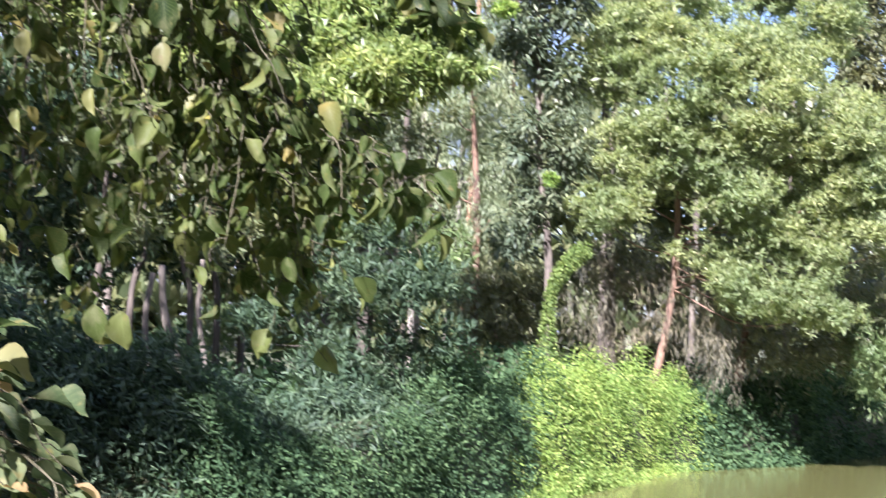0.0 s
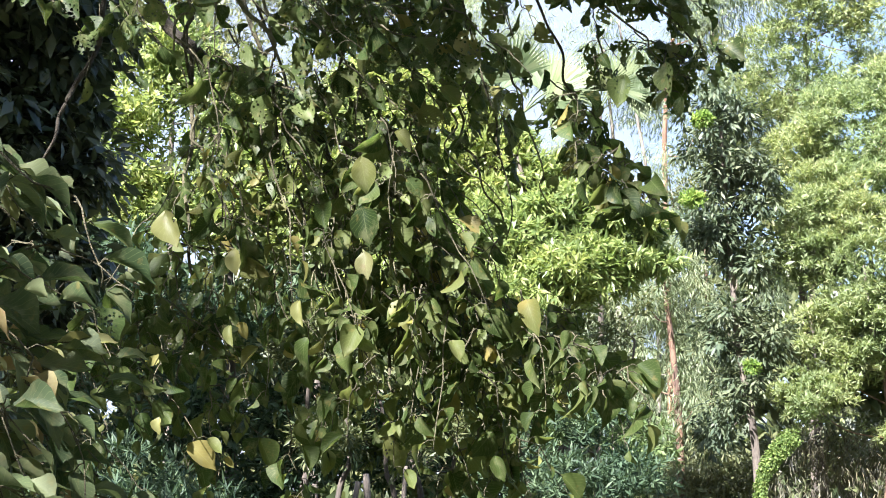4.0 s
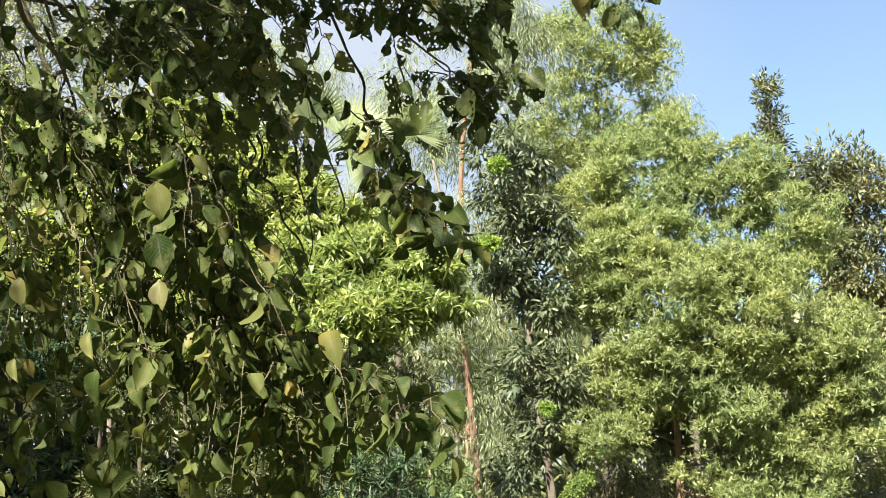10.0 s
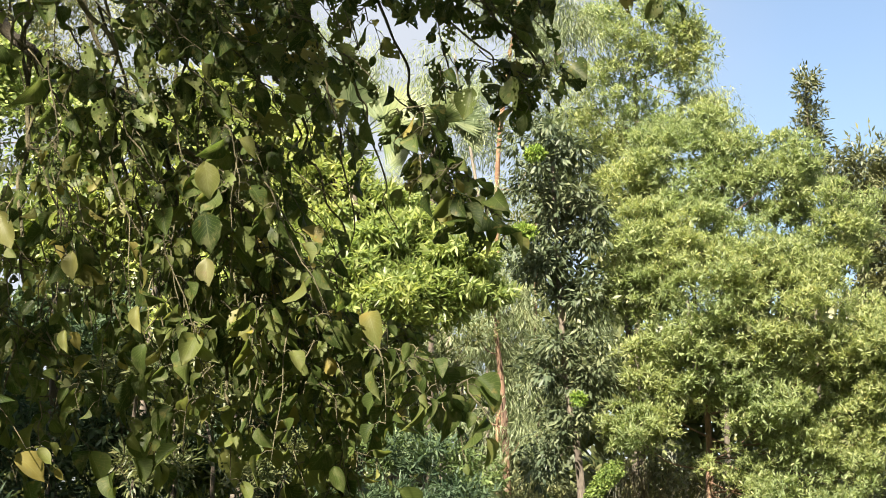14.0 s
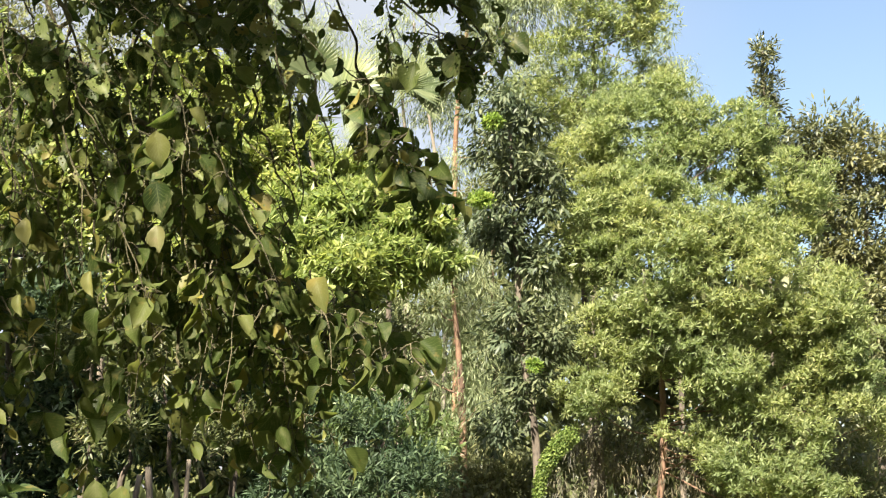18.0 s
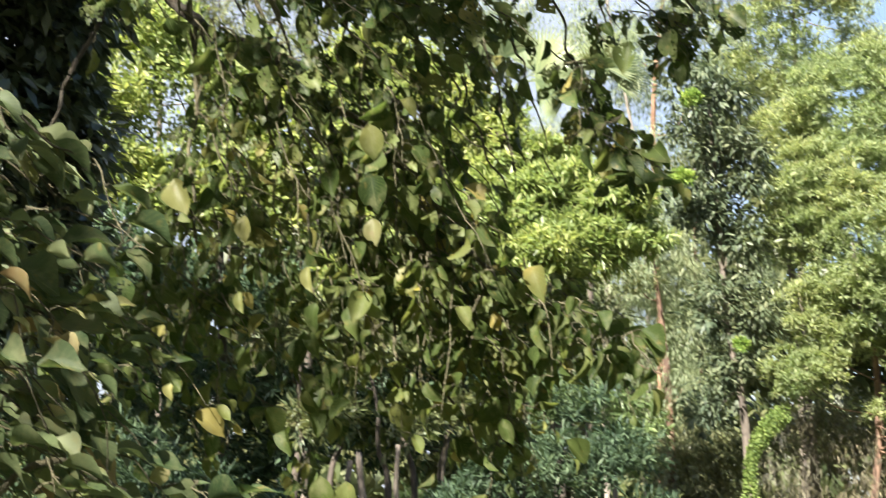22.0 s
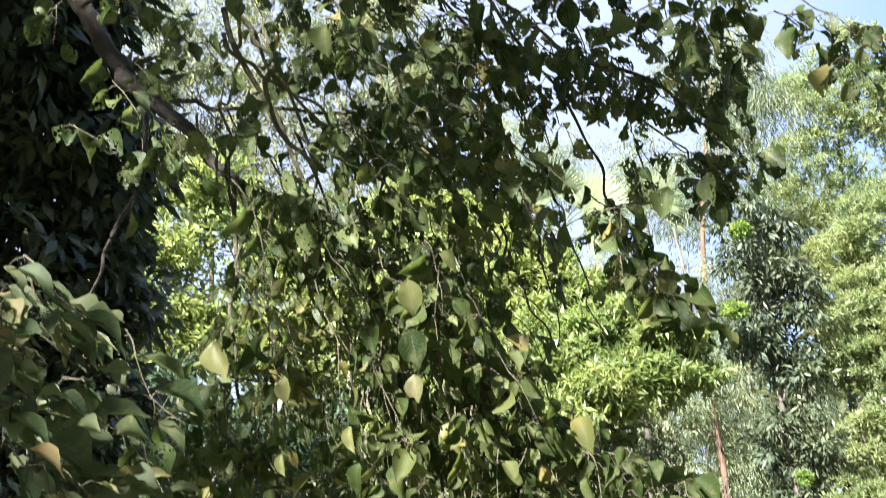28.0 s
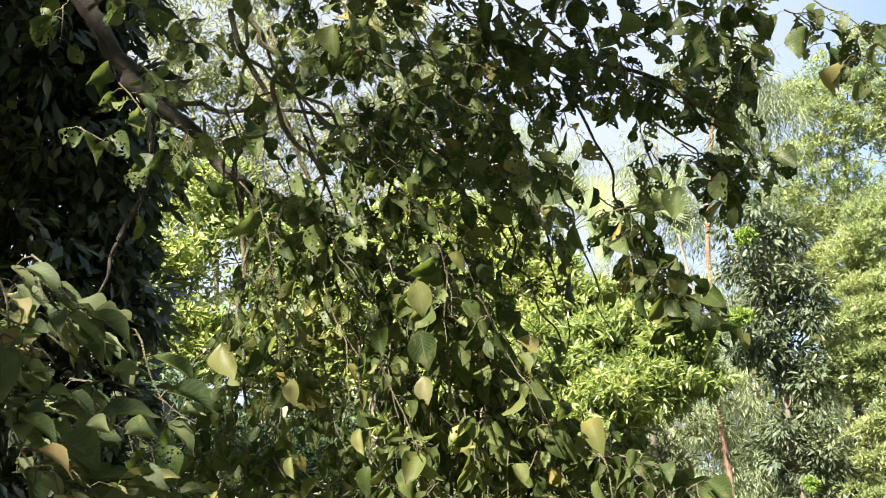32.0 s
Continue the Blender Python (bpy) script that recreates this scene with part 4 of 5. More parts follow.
# ---- palms and banana ----
def fan_palm(base, dist, hub, label, count, size):
    ob = thing("fan_palm", on_ground(base, dist), label, "palm")
    top = np.array(aim(*hub, dist))
    part("trunk", tube("trunk", local(ob, [ob.location, (np.array(ob.location) + top) / 2 + [.1, 0, 0], top]), .09, .07), BARK_DARK, ob)
    for i in range(count):
        turn = 2 * math.pi * i / count + .3
        stalk = unit(np.array([math.cos(turn), .5 * math.sin(turn), .55 + .5 * math.sin(i * 2.4)]))
        end = top + stalk * size * .8
        side = unit(np.cross(stalk, [0.2, -1, .2]))
        blades = 30
        ang = np.radians(np.linspace(-80, 80, blades))[:, None]
        ax = np.cos(ang) * stalk + np.sin(ang) * side + np.array([0, 0, -.12])
        nm = np.cross(stalk, side) + .1 * RNG.normal(size=(blades, 3))
        me = leaf_cloud("frond", local(ob, np.tile(end, (blades, 1))), ax, nm, size * (.8 + .2 * np.cos(ang[:, 0] * .7)), .045, STRAP)
        part("frond", me, PALM, ob)
        part("stalk", tube("stalk", local(ob, [top, (top + end) / 2 + [0, 0, .06], end]), .022, .014, 5, 3), PALM, ob)


fan_palm(-4.3, 34, (-4.6, 15.6), "fan palm with stiff pleated fronds behind the green tree", 9, 1.05)
fan_palm(-1.9, 37, (-1.6, 15.6), "smaller fan palm with drooping pale fronds", 7, .95)


def coconut_palm():
    ob = thing("coconut_palm", on_ground(17.5, 40), "coconut palm with long feathery fronds", "palm")
    top = np.array(aim(17.6, 4.9, 40))
    part("trunk", tube("trunk", local(ob, [ob.location, (np.array(ob.location) + top) / 2 + [.2, 0, 0], top]), .17, .12), BARK_GREY, ob)
    for b, e, drop in ((19.0, 8.6, .2), (20.6, 7.4, .5), (21.0, 6.0, .5), (20.4, 4.8, .7), (18.3, 8.8, .2), (16.6, 7.8, .4), (16.2, 5.8, .6), (19.6, 6.8, .4)):
        tip = np.array(aim(b, e, 39.2))
        line = smooth_line([top, (top + tip) / 2 + [0, 0, .5], tip - [0, 0, drop]], 12)
        fr = part("frond", tube("frond", local(ob, line), .02, .006, 5, 1), PALM, ob)
        k = np.repeat(np.arange(2, len(line) - 1), 12)
        p = line[k] + RNG.random((len(k), 1)) * (line[k + 1] - line[k])
        way = unit(line[k + 1] - line[k])
        side = np.cross(way, [0, -.3, 1.0]) * np.where(np.arange(len(k)) % 2, 1, -1)[:, None]
        fringe = leaf_cloud("fringe", local(ob, p), .7 * way + side + [0, 0, -.35], np.array([0, 0, 1.0]) + 0 * p, .55 * (.7 + .3 * RNG.random(len(k))), .028, STRAP)
        part("fringe", fringe, PALM, fr)


coconut_palm()


def banana_plant():
    d = 36.5
    ob = thing("banana_plant", on_ground(18.2, d), "banana plant with broad torn pale-green leaves", "banana plant")
    top = np.array(aim(18.3, 3.0, d))
    part("stem", tube("stem", local(ob, [ob.location, (np.array(ob.location) + top) / 2, top]), .12, .07), BANANA, ob)
    part("dry_sheath", tube("dry_sheath", local(ob, [aim(17.9, 1.4, d - .15), aim(17.8, .6, d - .2), aim(17.9, -.2, d - .2)]), .09, .05), DRY, ob, "withered brown leaf sheath")
    for b, e, drop, w in ((19.6, 4.6, .05, .19), (20.0, 4.0, .1, .18), (20.8, 2.7, .25, .19), (20.0, 2.1, .2, .17), (20.6, 1.0, .45, .17), (20.1, -.4, .6, .21), (20.5, -.1, .5, .17), (18.9, .4, .5, .2), (19.2, 2.0, .2, .18), (17.9, 4.9, 0, .15), (18.4, 4.6, 0, .16)):
        tip = np.array(aim(b, e, d - .6))
        mid = (top + tip) / 2 + [0, 0, .22 + drop * .6]
        c = smooth_line([top, mid, tip], 14)
        way = unit(np.gradient(c, axis=0))
        side = unit(np.cross(way, np.array([.15, -.5, .85])))
        lift = np.cross(side, way)
        v, f = [], []
        n = len(c)
        for sgn in (-1, 1):
            sag = .3
            for i in range(3, n - 1):
                wide = [w * math.sin(math.pi * min(1, .12 + .9 * j / n)) ** .5 for j in (i, i + 1)]
                torn = RNG.random() < .5
                if torn:
                    sag = .2 + .8 * RNG.random()
                k = len(v)
                for j, q in ((i, 0.0), (i + 1, -.22 if torn else .02)):
                    o = sgn * side[j] * wide[j - i] + (.35 + q) * wide[j - i] * way[j] - sag * wide[j - i] * lift[j]
                    v += [c[j], c[j] + .55 * o + .04 * lift[j], c[j] + o]
                f += [(k, k + 3, k + 4), (k, k + 4, k + 1), (k + 1, k + 4, k + 5), (k + 1, k + 5, k + 2)]
        leaf = part("leaf", mesh_from("leaf", local(ob, v), f), BANANA, ob)
        part("midrib", tube("midrib", local(ob, c), .022, .006, 5, 1), PALM, leaf)


banana_plant()


def shore_debris():
    for b, b2, e, e2, r in ((19.2, 21.6, -.85, -.7, .045), (19.6, 20.5, -.8, -.35, .022), (20.9, 21.3, -.85, -.1, .018)):
        ob = tagged(new("driftwood", tube("driftwood", [aim(b, e, 43.5), (aim(b, e, 43.5) + aim(b2, e2, 43.5)) / 2 + Vector((0, 0, .06)), aim(b2, e2, 43.5)], r, r * .6, 6)), "bare pale branch lying at the far shore", "branch", group="driftwood at the shore")
        ob.data.materials.append(BARK_GREY)


shore_debris()


# ---- near foliage ----
def blade(nu, nv, holes, seed, tip=.18, droop=.28, fold=.22, wide=.36):
    """An egg-shaped leaf one unit long with a short drawn-out tip, cupped along its midrib and wavy at the edge, with insect holes cut out."""
    rng = np.random.default_rng(seed)
    u, v = np.meshgrid(np.linspace(-1, 1, nu + 1), np.linspace(0, 1, nv + 1))
    w = wide * np.clip(np.sin(math.pi * v ** (.80 + .12 * rng.random())), 0, 1) ** (.62 + tip * .4) * (1 - .5 * smoothstep((v - .74) / .22)) + .010
    x = u * w
    y = v - .10 * np.abs(u) ** 1.5 * (1 - v) ** 4
    twist = .35 * rng.normal() * v
    z = fold * x * x / wide - droop * v ** 2 * .6 + .030 * np.sin(v * 9 + u * 4 + seed) * np.abs(u) + .02 * np.sin(v * 17 + seed * 2) * u * u + twist * x
    pts = np.stack([x, y, z], -1).reshape(-1, 3)
    uv = np.stack([u * .5 + .5, v], -1).reshape(-1, 2)
    bites = rng.random((nv, nu)) < holes
    tris = []
    for i in range(nv):
        for j in range(nu):
            if bites[i, j] and 0 < i and abs(j - nu / 2 + .5) > .6:
                continue
            a = i * (nu + 1) + j
            quad = (a, a + 1, a + nu + 2, a + nu + 1)
            tris += [(quad[0], quad[1], quad[2]), (quad[0], quad[2], quad[3])]
    return pts, np.array(tris), uv


BLADES = [blade(4, 8, 0, 1, .2, .6, .9), blade(4, 8, 0, 2, .3, 1.1, .6, .33), blade(4, 8, .03, 3, .2, .25, 1.2, .30), blade(4, 8, 0, 4, .35, .5, .5), blade(4, 8, .04, 5, .25, .3, .7, .38), blade(4, 8, .06, 6, .4, .2, .9, .34)]
BROAD = [blade(4, 8, 0, 11, .3, .45, .9, .27), blade(4, 8, 0, 12, .4, .7, .6, .25), blade(4, 8, .03, 13, .3, .25, 1.3, .24), blade(4, 8, .04, 14, .3, .15, .5, .30)]


def blade_mesh(shape, material):
    me = mesh_from("leaf", shape[0], shape[1], shape[2], smooth=True)
    me.materials.append(material)
    return me


def put_leaf(name, mesh, parent, base, axis, nrm, size):
    axis = Vector(axis).normalized()
    across = axis.cross(Vector(nrm)).normalized()
    up = across.cross(axis)
    ob = new(name, mesh)
    ob.parent = parent
    m = Matrix((across, axis, up)).transposed().to_4x4()
    ob.matrix_local = Matrix.Translation(Vector(base) - parent.location) @ m @ Matrix.Scale(size, 4)
    return ob


def strand(start, way, length, count, sag, rng, size, hang, face, stray, pull):
    """A hanging twig and the leaves that it bears: its line, and base, direction, normal, length of each leaf."""
    way = unit(np.asarray(way, float))
    t = np.linspace(0, 1, 6)[:, None]
    line = np.asarray(start, float) + way * length * t + np.array([0, 0, -sag * length]) * t ** 2 + rng.normal(size=(6, 3)) * .012
    c = smooth_line(line, 4)
    out = []
    for i in range(count):
        q = c[min(len(c) - 1, int((i + .6) / count * len(c)))]
        side = rng.normal(size=3) * np.array([1, .8, .45])
        stalk = q + unit(side) * .03 + [0, 0, -.01]
        ax = unit(side) * (1 - hang) * 1.8 + np.array([0, 0, -hang]) + pull * way
        nm = np.array(face) + stray * rng.normal(size=3)
        out.append((q, stalk, ax, nm, size * (.45 + .85 * rng.random() ** 1.4)))
    return line, out


def hanging_foliage(owner, groups, dist, size, rng, joined_after, shapes, materials, share_of, hang, face, density, stray=.95, pull=.25, per=5):
    """Strands of leaves; shapes and the pairs of materials (single, joined) go together, share_of gives each shape's share at a rise."""
    singles = [blade_mesh(s, m[0]) for s, m in zip(shapes, materials)]
    rest = {k: [] for k in range(len(shapes))}
    made = 0
    for b, e, wb, we, share, length, way in groups:
        n = max(2, int(share * density * (.8 if e > 15 else 1)))
        for _ in range(n):
            bb, ee = b + wb * (2 * rng.random() - 1), e + we * (2 * rng.random() - 1)
            d = dist * (1 + .07 * np.clip(rng.normal(), -1.6, 1.6))
            line, leaves = strand(aim(bb, ee, d), np.array(way) + .5 * rng.normal(size=3), length * (.6 + .7 * rng.random()), int(per + 3 * rng.random()), .5, rng, size, hang, face, stray, pull)
            stalks = [tube_shape([local(owner, q), local(owner, (q + st) / 2 + [0, 0, .006]), local(owner, st)], .0013, .0009, 3, 1) for q, st, *_ in leaves]
            part("twig", mesh_from("twig", *join_shapes([tube_shape(local(owner, line), .0024, .0010, 5, 2), *stalks]), smooth=True), TWIG, owner)
            for q, st, ax, nm, sz in leaves:
                k = rng.choice(len(shapes), p=share_of(ee))
                if made < joined_after:
                    put_leaf("leaf", singles[k], owner, st, ax, nm, sz)
                    made += 1
                else:
                    rest[k].append((st, ax, nm, sz))
    for k, rows in rest.items():
        if rows:
            st, ax, nm, sz = (np.array([r[i] for r in rows]) for i in range(4))
            me = leaf_cloud("leaves", local(owner, st), ax, nm, sz, 1.0, shapes[k][:2], shapes[k][2])
            me.polygons.foreach_set("use_smooth", np.ones(len(me.polygons), bool))
            tagged(part("leaves", me, materials[k][1], owner), kind="stuff")


def crooked(pts, amount, rng):
    """The same line with an uneven bend between each two of its points."""
    out = [np.array(pts[0])]
    for a, b in zip(pts, pts[1:]):
        a, b = np.array(a), np.array(b)
        out += [a + (b - a) * q + rng.normal(size=3) * amount for q in (.35, .7)] + [b]
    return out


# added light blockers: bearing, rise, half widths, count, distance of the leaves to shade
SHADE_SPRAYS = [(-9.0, 14.0, 2.0, 2.2, 1, 4.0), (-3.2, 7.0, 2.0, 1.2, 2, 4.0), (-18.6, 8.0, 2.2, 4.0, 3, 4.0), (-7.0, 22.6, 6.0, 1.6, 4, 4.0), (-1.2, 14.4, 1.0, 1.6, 6, 4.0), (.6, 17.8, 1.2, 1.0, 3, 4.0), (-16.2, 4.0, 1.6, 2.6, 1, 4.0), (-14.2, 16.8, 3.0, 1.2, 2, 4.0), (-11.0, 3.0, 2.6, 1.4, 1, 4.0), (-25.4, 8.4, 1.4, 1.0, 1, 2.6), (-24.6, 4.4, 1.8, 1.4, 2, 2.6)]


def near_tree():
    rng = np.random.default_rng(11)
    ob = thing("overhanging_tree", on_ground(-50, 5.0), "tree with insect-eaten heart-shaped leaves hanging over the water", "tree")
    fork = aim(-47, 30, 5.2)
    part("trunk", tube("trunk", local(ob, [ob.location - Vector((0, 0, .15)), aim(-49.5, 2, 5.0), aim(-48.5, 16, 5.0), fork, aim(-44, 52, 7.5)]), .15, .07, 10), BARK_NEAR, ob)
    limb = [fork, aim(-40, 36, 5.0), aim(-30, 31, 4.9), aim(-23.6, 24.2, 4.7), aim(-21.9, 22.1, 4.6), aim(-21.2, 21.2, 4.55), aim(-19.3, 19.9, 4.5), aim(-18.1, 18.5, 4.4), aim(-16.4, 17.4, 4.3), aim(-13.4, 16.6, 4.2)]
    part("limb", tube("limb", local(ob, crooked(limb, .010, rng)), .040, .011, 9, 6), BARK_NEAR, ob)
    limbs_up = [
        ([(-21.3, 21.3, 4.6), (-21.0, 20.0, 4.55), (-21.1, 17.9, 4.55), (-22.2, 15.7, 4.5), (-22.9, 13.6, 4.5)], .013),
        ([(-21.2, 21.4, 4.55), (-19.9, 21.0, 4.5), (-18.4, 20.7, 4.4), (-15.5, 20.8, 4.2), (-11, 20.4, 4.1), (-6.5, 19.2, 4.0)], .009),
        ([(-23.6, 24.2, 4.6), (-17.5, 27.6, 4.4), (-10.5, 27.0, 4.2), (-7.1, 24.8, 4.1), (-5.3, 22.3, 4.1), (-3.4, 19.3, 4.0), (-2.3, 16.6, 4.0), (-1.3, 14.0, 4.0), (.3, 12.7, 4.0)], .0065),
        ([(-10, 26.6, 4.2), (-4, 26.2, 4.1), (1.5, 25.0, 4.1), (5.2, 24.0, 4.1), (7.2, 22.6, 4.1)], .005),
        ([(-5, 23.3, 4.1), (-.5, 21.3, 4.05), (1.6, 19.4, 4.0), (2.9, 17.6, 4.0)], .007)]
    limbs_down = [
        ([(-18.0, 24.5, 4.3), (-16.4, 21.3, 4.2), (-14.8, 18.2, 4.15), (-13.6, 13.8, 4.1), (-12.8, 9.4, 4.1)], .009),
        ([(-15.4, 17.5, 4.3), (-11, 14.6, 4.1), (-7.6, 10.6, 4.0), (-4.4, 7.2, 4.0), (-1.4, 5.4, 4.0)], .010),
        ([(-13, 16.8, 4.2), (-11.4, 11, 4.1), (-9.4, 5.4, 4.0), (-6, 3.2, 4.0)], .008),
        ([(-17.5, 18, 4.3), (-17.6, 13.2, 4.2), (-17.0, 8.8, 4.1), (-17.8, 4.8, 4.1)], .007),
        ([(-16.4, 21.3, 4.2), (-17.8, 18.6, 4.2), (-17.2, 15.4, 4.2)], .008)]
    for pts, r in limbs_up + limbs_down:
        part("branch", tube("branch", local(ob, crooked([aim(*p) for p in pts], .014, rng)), r, r * .35, 7, 5), TWIG if r < .011 else BARK_NEAR, ob)
    for pts, r in (([(-18.0, 26.5), (-16.9, 23.8), (-16.3, 21.8), (-15.3, 19.5), (-14.6, 18.1), (-14.7, 15.9), (-14.4, 13.6), (-13.5, 11.6)], .0085), ([(-17.6, 26), (-17.3, 23.4), (-17.3, 22.6), (-18.1, 21.0), (-18.0, 19.3), (-17.4, 17.4)], .006),
                   ([(-18.0, 23.6), (-16.4, 22.0), (-13.8, 20.2), (-11.6, 19.6)], .006), ([(-17.6, 24.6), (-15.2, 21.4), (-12.6, 19.2), (-10.2, 16.2)], .0055), ([(-16.4, 23.8), (-14.6, 19.6), (-13.8, 15.8), (-12.4, 12.0), (-12.0, 8.6)], .005),
                   ([(-15.9, 15.5), (-14.2, 12.8), (-14.0, 10.4), (-13.4, 8.0)], .004), ([(-9.6, 25.5), (-7.6, 23.0), (-5.9, 20.6), (-4.8, 19.0)], .0045), ([(-6.4, 24.6), (-2.1, 20.9), (0.0, 19.1), (1.4, 17.6)], .0045)):
        part("branch", tube("branch", local(ob, crooked([aim(b, e, 3.95) for b, e in pts], .014, rng)), r, r * .4, 7, 5), TWIG_PALE, ob)
    for i in range(16):  # long bare twigs that droop through the leaves
        b, e = -19 + i * .9 + .6 * math.sin(i * 2.1), 20.5 - 6.5 * ((i * .618) % 1)
        drop = 5 + 5 * ((i * .755) % 1)
        line = [aim(b, e, 4.05), aim(b + .7, e - .25 * drop, 4.0), aim(b + 1.1 + .7 * math.sin(i), e - .6 * drop, 3.95), aim(b + 1.9 + 1.2 * math.sin(i * 1.7), e - drop, 3.9)]
        part("branch", tube("branch", local(ob, crooked(line, .016, rng)), .0042, .0015, 6, 4), TWIG if i % 3 else TWIG_PALE, ob)
    # bearing, rise, half widths, strands, strand length in metres, way
    low, side = (.35, 0, -.75), (.9, 0, -.3)
    curtain = [(-13.6, 16.2, 3.6, 1.4, 15, .26, low), (-14.6, 18.4, 3.0, 1.2, 14, .22, low), (-13.8, 11.8, 3.2, 2.4, 14, .26, low), (-11.4, 8.4, 2.6, 1.8, 14, .22, low), (-10.8, 13.4, 1.4, 1.6, 11, .24, low)]
    band = [(-9.2, 14.6, 1.2, 1.4, 15, .24, low), (-8.0, 12.2, 1.2, 1.4, 17, .24, low), (-7.6, 9.6, 1.5, 1.4, 17, .22, low), (-5.6, 8.4, 1.2, .9, 12, .18, low), (-9.6, 10.2, 1.2, 1.6, 11, .22, low)]
    fringe = [(-3.6, 7.6, 1.2, .5, 10, .15, side), (-1.7, 6.5, .9, .5, 7, .11, low), (-7.0, 6.4, 1.6, 1.0, 12, .18, low), (-5.2, 3.8, .8, 1.1, 9, .17, low), (-11.8, 5.8, 2.2, 1.0, 3, .16, low), (-12.6, 1.8, .9, .5, 2, .12, low)]
    shaded = [(-17.4, 13.4, 1.8, 2.2, 6, .24, low), (-17.0, 8.8, 1.6, 1.8, 8, .2, low), (-19.6, 8.4, 2.0, 2.2, 11, .2, low), (-18.6, 4.8, 1.9, 1.5, 5, .18, low), (-15.2, 4.2, 1.4, 1.0, 2, .16, low)]
    upper = [(-11.4, 23.4, 3.4, 1.4, 29, .2, side), (-7.4, 22.0, 2.2, 2.0, 21, .16, side), (-3.6, 22.6, 2.0, 1.8, 13, .16, side), (-.6, 21.4, 1.6, 1.4, 10, .14, side), (7.2, 22.3, .6, .7, 4, .08, low), (1.0, 20.4, .8, 1.2, 5, .12, side), (1.6, 23.6, 1.4, .8, 6, .13, side), (4.6, 23.4, .6, .3, 3, .1, side),
             (-6.2, 17.8, .8, 1.0, 7, .13, low), (-8.6, 18.8, 1.6, 1.0, 13, .16, side), (-12.4, 20.2, 3.0, 1.6, 26, .2, side)]
    tassels = [(-.4, 18.4, .9, .5, 4, .09, side), (1.3, 17.9, .6, .4, 4, .08, low), (2.5, 18.4, .4, .4, 3, .07, low), (-2.7, 17.2, .5, .6, 4, .09, low), (-2.0, 15.6, .35, .8, 6, .09, low), (-1.1, 14.2, .4, .4, 4, .08, low), (-.1, 13.2, .45, .3, 4, .07, low)]
    overhead = [(-16.4, 22.4, 2.2, 2.0, 6, .2, low), (-15.6, 25.6, 3.0, .8, 9, .2, low), (-9, 25.6, 3.6, .7, 12, .16, side), (-2.5, 25.4, 3.0, .7, 8, .16, side), (-20, 24, 1.6, 1.6, 4, .2, low), (-22.6, 20.5, 1.6, 2.0, 3, .2, low), (-23.6, 25.0, 2.0, 1.2, 4, .2, low), (-18.6, 19.4, 1.6, 1.2, 3, .2, low), (-11.6, 17.8, 3.2, 1.0, 12, .2, low)]
    hanging_foliage(ob, fringe + tassels + curtain + band + shaded + upper + overhead, 4.0, .064, rng, 300, BLADES, [(NEAR, NEAR_MANY)] * 3 + [(LACED, LACED_MANY)] * 3, lambda e: (.06, .06, .08, .26, .28, .26) if e > 15 else (.26, .28, .24, .12, .10, 0), .66, (-.1, -.42, .42), 1.1, .85, per=7)

    for b, e, size, material, k, label in ((-15.5, 10.3, .054, YELLOW, 3, "bright yellow leaf"), (-10.6, 12.0, .084, NEAR, 4, ""), (-10.5, 10.3, .058, BROWNED, 4, "leaf with a brown withered edge"), (-.35, 17.0, .070, LACED, 5, "leaf eaten to a lace"), (1.3, 17.4, .070, LACED, 4, "leaf eaten to a lace"), (-10.7, 13.9, .074, NEAR, 3, "pale leaf"),
                                             (-13.0, 8.4, .056, YELLOW, 2, "yellowing curled leaf"), (-12.7, 7.0, .060, NEAR, 1, ""), (-18.2, 11.6, .080, YELLOW, 5, "yellowing leaf eaten by insects"), (-15.6, 7.4, .046, YELLOW, 2, ""), (-18.1, 3.9, .034, YELLOW, 0, "small bright yellow leaf"), (-12.4, .4, .075, NEAR, 3, ""), (-11.4, .2, .075, NEAR, 0, ""), (-5.4, 2.6, .056, NEAR, 2, "")):
        lf = put_leaf("leaf", blade_mesh(BLADES[k], material), ob, aim(b, e + .4, 3.3), (.15 + .2 * rng.normal(), -.1, -1), (-.2 + .2 * rng.normal(), -1, .45), size)
        tagged(lf, label)
    # the rest of the crown, overhead and behind the viewpoint, unseen; it shades the near leaves
    n = 420
    hub = np.stack([rng.uniform(-9.5, 3.0, n), rng.uniform(-5.5, 5.5, n), rng.uniform(6.4, 9.4, n)], -1)
    hub = hub[hub[:, 2] > 3.4 + .62 * np.hypot(hub[:, 0], hub[:, 1])]
    hub = hub[(hub[:, 1] > -.2) | (lumps(hub, .8) > .3)]
    k = 150
    p = (hub[:, None] + rng.normal(size=(len(hub), k, 3)) * np.array([.26, .26, .17])).reshape(-1, 3)
    sunward = np.array(aim(SUN_BEARING, SUN_RISE, 1.0)) - (0, 0, EYE_Z)
    # an opening cut in the unseen crown on the sun's side, to let sun onto the curtain of leaves
    foot = p - sunward * ((p[:, 1:2] - 3.8) / sunward[1])
    bearing, rise = np.degrees(np.arctan2(foot[:, 0], foot[:, 1])), np.degrees(np.arctan2(foot[:, 2] - EYE_Z, np.hypot(foot[:, 0], foot[:, 1])))
    p = p[~((bearing > -40) & (bearing < 3) & (rise > np.where(bearing < -14, -40, -16)) & (rise < 17.5 + 3 * np.sin(bearing * .9)))]
    # small unseen sprays added high on the sun's side to dapple the curtain of leaves
    small = []
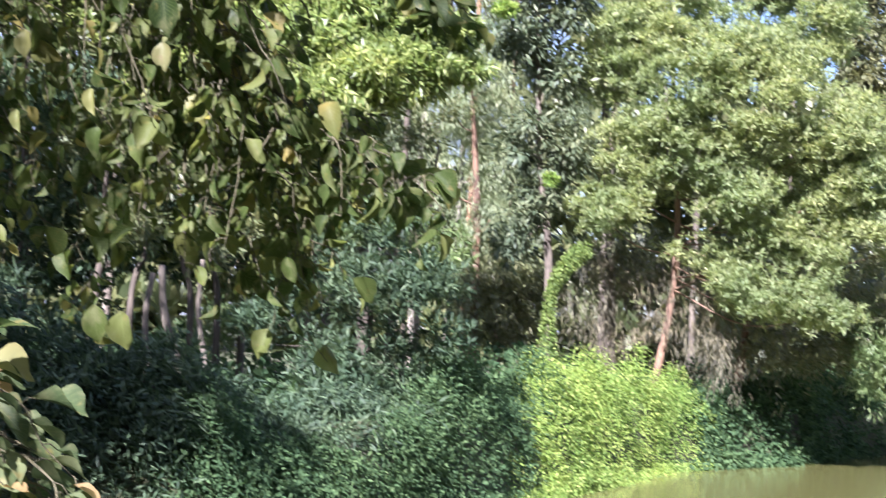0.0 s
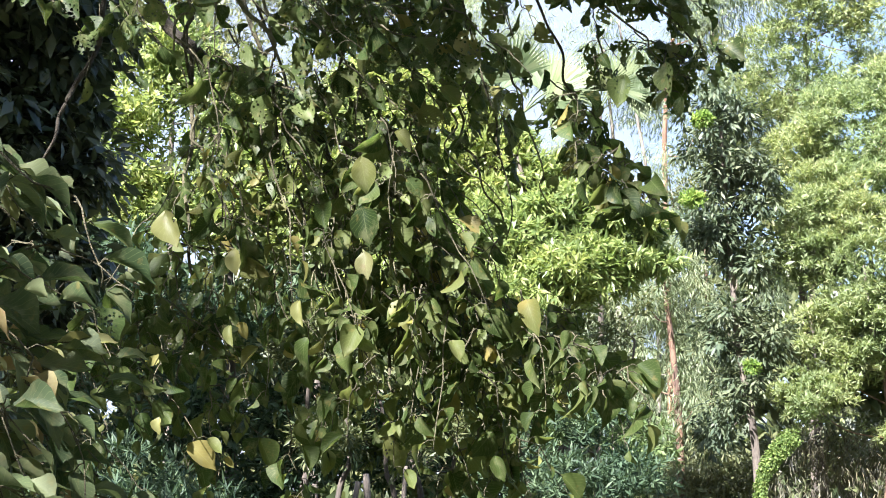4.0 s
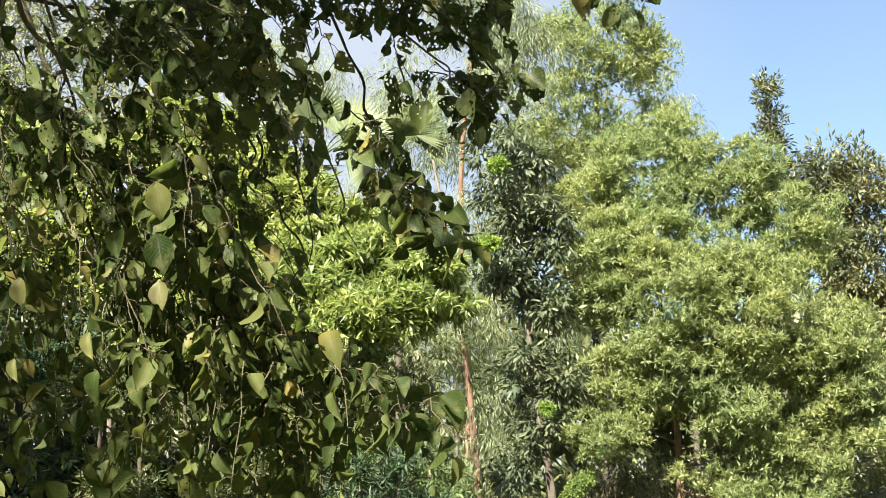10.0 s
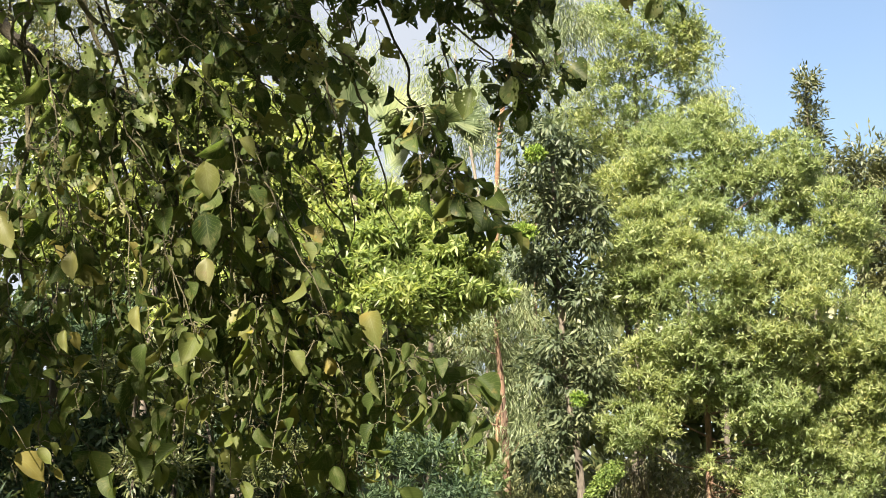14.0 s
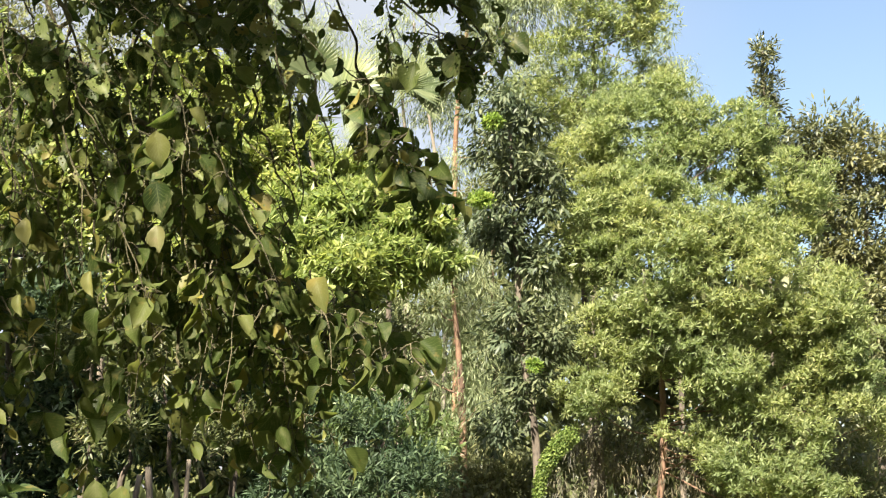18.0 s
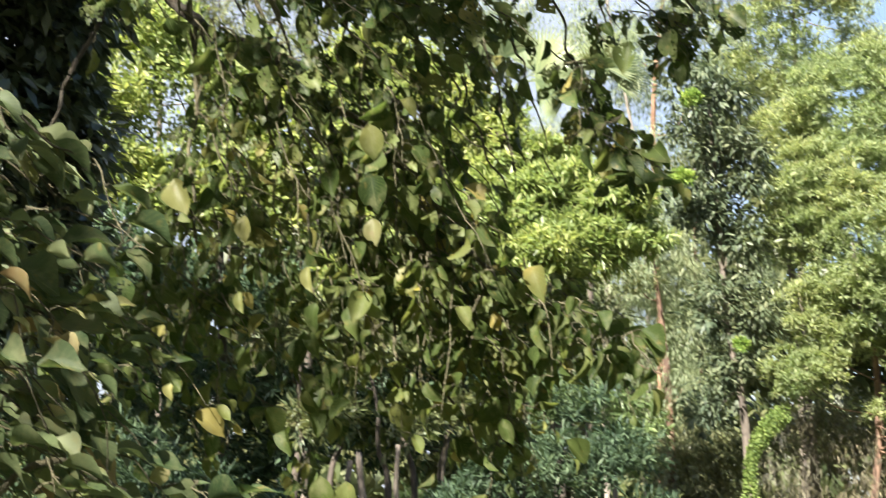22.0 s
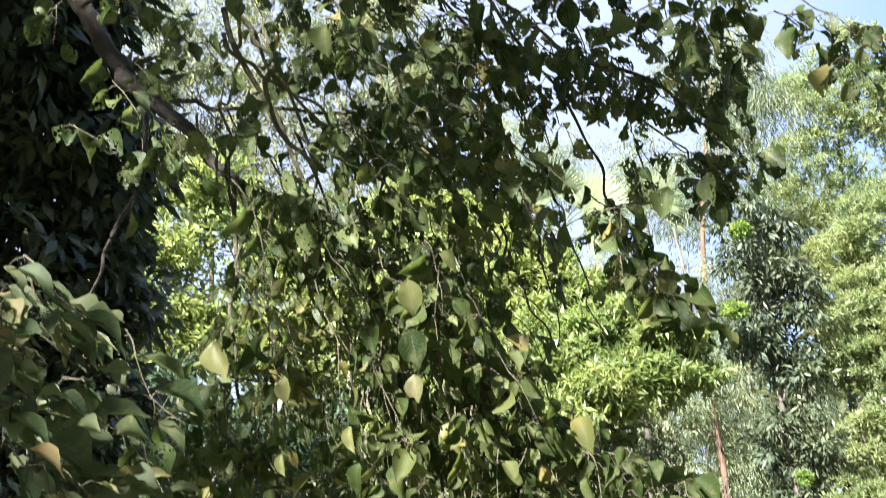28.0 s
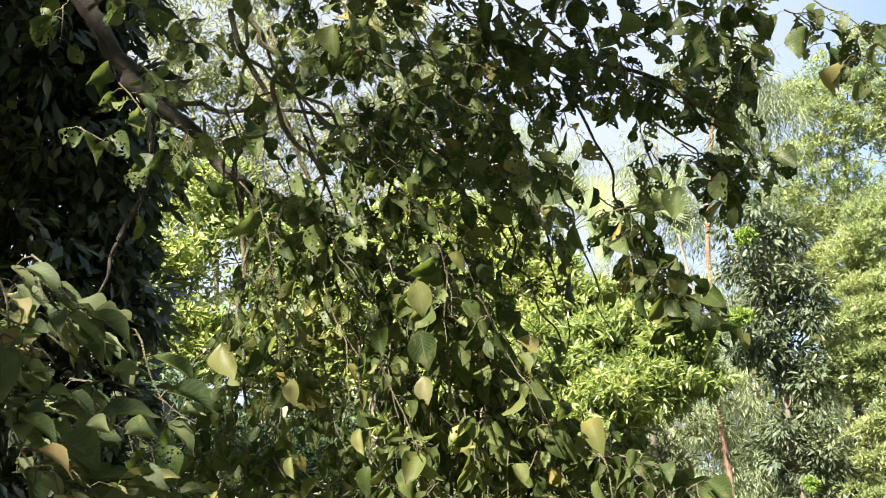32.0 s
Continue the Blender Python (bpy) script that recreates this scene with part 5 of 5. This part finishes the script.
    for b, e, wb, we, count, away in SHADE_SPRAYS:
        for _ in range(count):
            small.append(np.array(aim(b + wb * rng.uniform(-1, 1), e + we * rng.uniform(-1, 1), away)) + sunward * rng.uniform(4.5, 7.5))
    p = np.concatenate([p, (np.array(small)[:, None] + rng.normal(size=(len(small), 36, 3)) * .11).reshape(-1, 3)])
    me = leaf_cloud("crown", local(ob, p), rng.normal(size=p.shape) + [0, 0, -.5], rng.normal(size=p.shape) * .6 + [0, 0, 1.0], .11 * (.7 + .6 * rng.random(len(p))), .45)
    part("crown", me, NEAR_MANY, ob)
    for x, y in ((-3.2, .5), (-1.4, -.6), (.6, .8), (-.4, 2.4)):
        part("limb", tube("limb", local(ob, [aim(-45.5, 41, 6.2), aim(-38, 56, 6.8), (x * .6, y * .6 + .6, 6.4), (x, y, 7.2)]), .05, .015, 7), BARK_NEAR, ob)


near_tree()


def side_shrub():
    rng = np.random.default_rng(5)
    ob = thing("broad_leaved_shrub", on_ground(-33, 2.42), "shrub with large pale-veined leaves beside the viewpoint", "shrub")
    for pts, r in (([(-33, -32, 2.85), (-32.5, -20, 2.7), (-29.5, 0, 2.6), (-26, 4, 2.6), (-22.6, 3.0, 2.55)], .006), ([(-33, -32, 2.85), (-32.5, -20, 2.7), (-26, -3, 2.5), (-22.5, 1.4, 2.45), (-18, -1.4, 2.4)], .010), ([(-33, -32, 2.85), (-32.5, -12, 2.7), (-30, 4, 2.6), (-27.5, 12, 2.6), (-25.2, 12.6, 2.55), (-23.3, 11.3, 2.5)], .004), ([(-33, -32, 2.85), (-32.5, -20, 2.7), (-24.5, -3, 2.35), (-21.0, -4.8, 2.3)], .006), ([(-33, -32, 2.85), (-32.5, -20, 2.7), (-22, -6.5, 2.5), (-16.5, -4.2, 2.5), (-13.8, -5, 2.5)], .007)):
        part("stem", tube("stem", local(ob, [aim(*p) for p in pts]), r, r * .4, 7, 5), TWIG, ob)
    out = (1.5, -.2, -.62)
    top = [(b, e, wb, we, n, .17, out) for b, e, wb, we, n in ((-26.2, 14.6, 1.0, .7, 4), (-26.4, 12.2, 1.4, 1.2, 7), (-24.0, 13.6, .6, .3, 1), (-25.8, 9.2, 1.7, 1.3, 8), (-23.6, 10.8, .6, .5, 2), (-25.0, 6.2, 1.8, 1.3, 8), (-23.4, 7.2, .8, .8, 3), (-28.8, 6, 1.0, 5, 5))]
    foot = [(b, e, wb, we, n, .17, out) for b, e, wb, we, n in ((-24.6, 2.6, 2.0, 1.4, 8), (-23.0, 3.0, 1.0, .9, 3), (-25.2, -.8, 2.4, 1.6, 8), (-22.2, .2, 1.1, .9, 3), (-18.8, .2, 1.2, .4, 3), (-25.4, -4, 3.0, 1.2, 7), (-20.4, -3.0, 1.6, 1.0, 5), (-16.4, -4.0, 1.2, .8, 5), (-14.6, -4.6, .8, .5, 3), (-16.6, -1.0, .8, 1.0, 3))]
    hanging_foliage(ob, top + foot, 2.6, .076, rng, 300, BROAD, [(SHRUB, SHRUB_MANY)] * 4, lambda e: (.3, .28, .22, .2), .18, (.34, -.16, .95), 1.05, .36, 3.6)


side_shrub()

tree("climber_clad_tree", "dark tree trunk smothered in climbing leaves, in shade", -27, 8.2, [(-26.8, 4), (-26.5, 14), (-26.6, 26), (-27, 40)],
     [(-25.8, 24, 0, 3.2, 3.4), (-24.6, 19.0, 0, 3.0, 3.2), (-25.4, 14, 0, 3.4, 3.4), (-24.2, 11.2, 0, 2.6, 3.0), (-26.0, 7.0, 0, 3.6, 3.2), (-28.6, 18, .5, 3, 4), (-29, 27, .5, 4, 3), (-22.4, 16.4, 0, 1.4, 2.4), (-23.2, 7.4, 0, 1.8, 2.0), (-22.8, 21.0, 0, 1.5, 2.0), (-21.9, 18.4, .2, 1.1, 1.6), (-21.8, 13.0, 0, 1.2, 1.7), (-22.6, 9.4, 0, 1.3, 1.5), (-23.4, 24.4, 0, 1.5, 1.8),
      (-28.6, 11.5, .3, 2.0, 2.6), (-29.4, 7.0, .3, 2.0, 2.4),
      # three big lobes outside the view, added to shade the leaves below
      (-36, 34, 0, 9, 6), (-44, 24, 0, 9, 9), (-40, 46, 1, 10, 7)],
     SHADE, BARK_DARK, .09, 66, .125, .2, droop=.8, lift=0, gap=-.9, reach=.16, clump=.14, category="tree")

# a tall tree added out of view to throw shade over the left bank
tree("shade_tree", "unseen tree added to cast shade over the left bank", -37, 12.3, [(-37, 8), (-37, 16), (-36.5, 24)],
     [(-32.5, 19, 0, 2.5, 5), (-36, 22, 0, 4, 6), (-41, 20, 0, 4, 6), (-46, 22, 0, 4, 6), (-34.5, 28, 0, 4, 4), (-40, 28, 0, 4, 4), (-46, 30, 0, 5, 5), (-52, 26, 0, 5, 7), (-42, 34, 8, 4, 4), (-48, 34, 8, 4, 4), (-37, 32, 8, 3, 4), (-54, 32, 8, 4, 4), (-34, 16, .8, 2.4, 5), (-58, 24, 0, 4, 7), (-31.8, 24, 4, 2.4, 4), (-33, 30, 4, 3, 4)],
     DARK, BARK_DARK, .2, 20, .26, .25, gap=-.6, reach=.4, clump=.5)
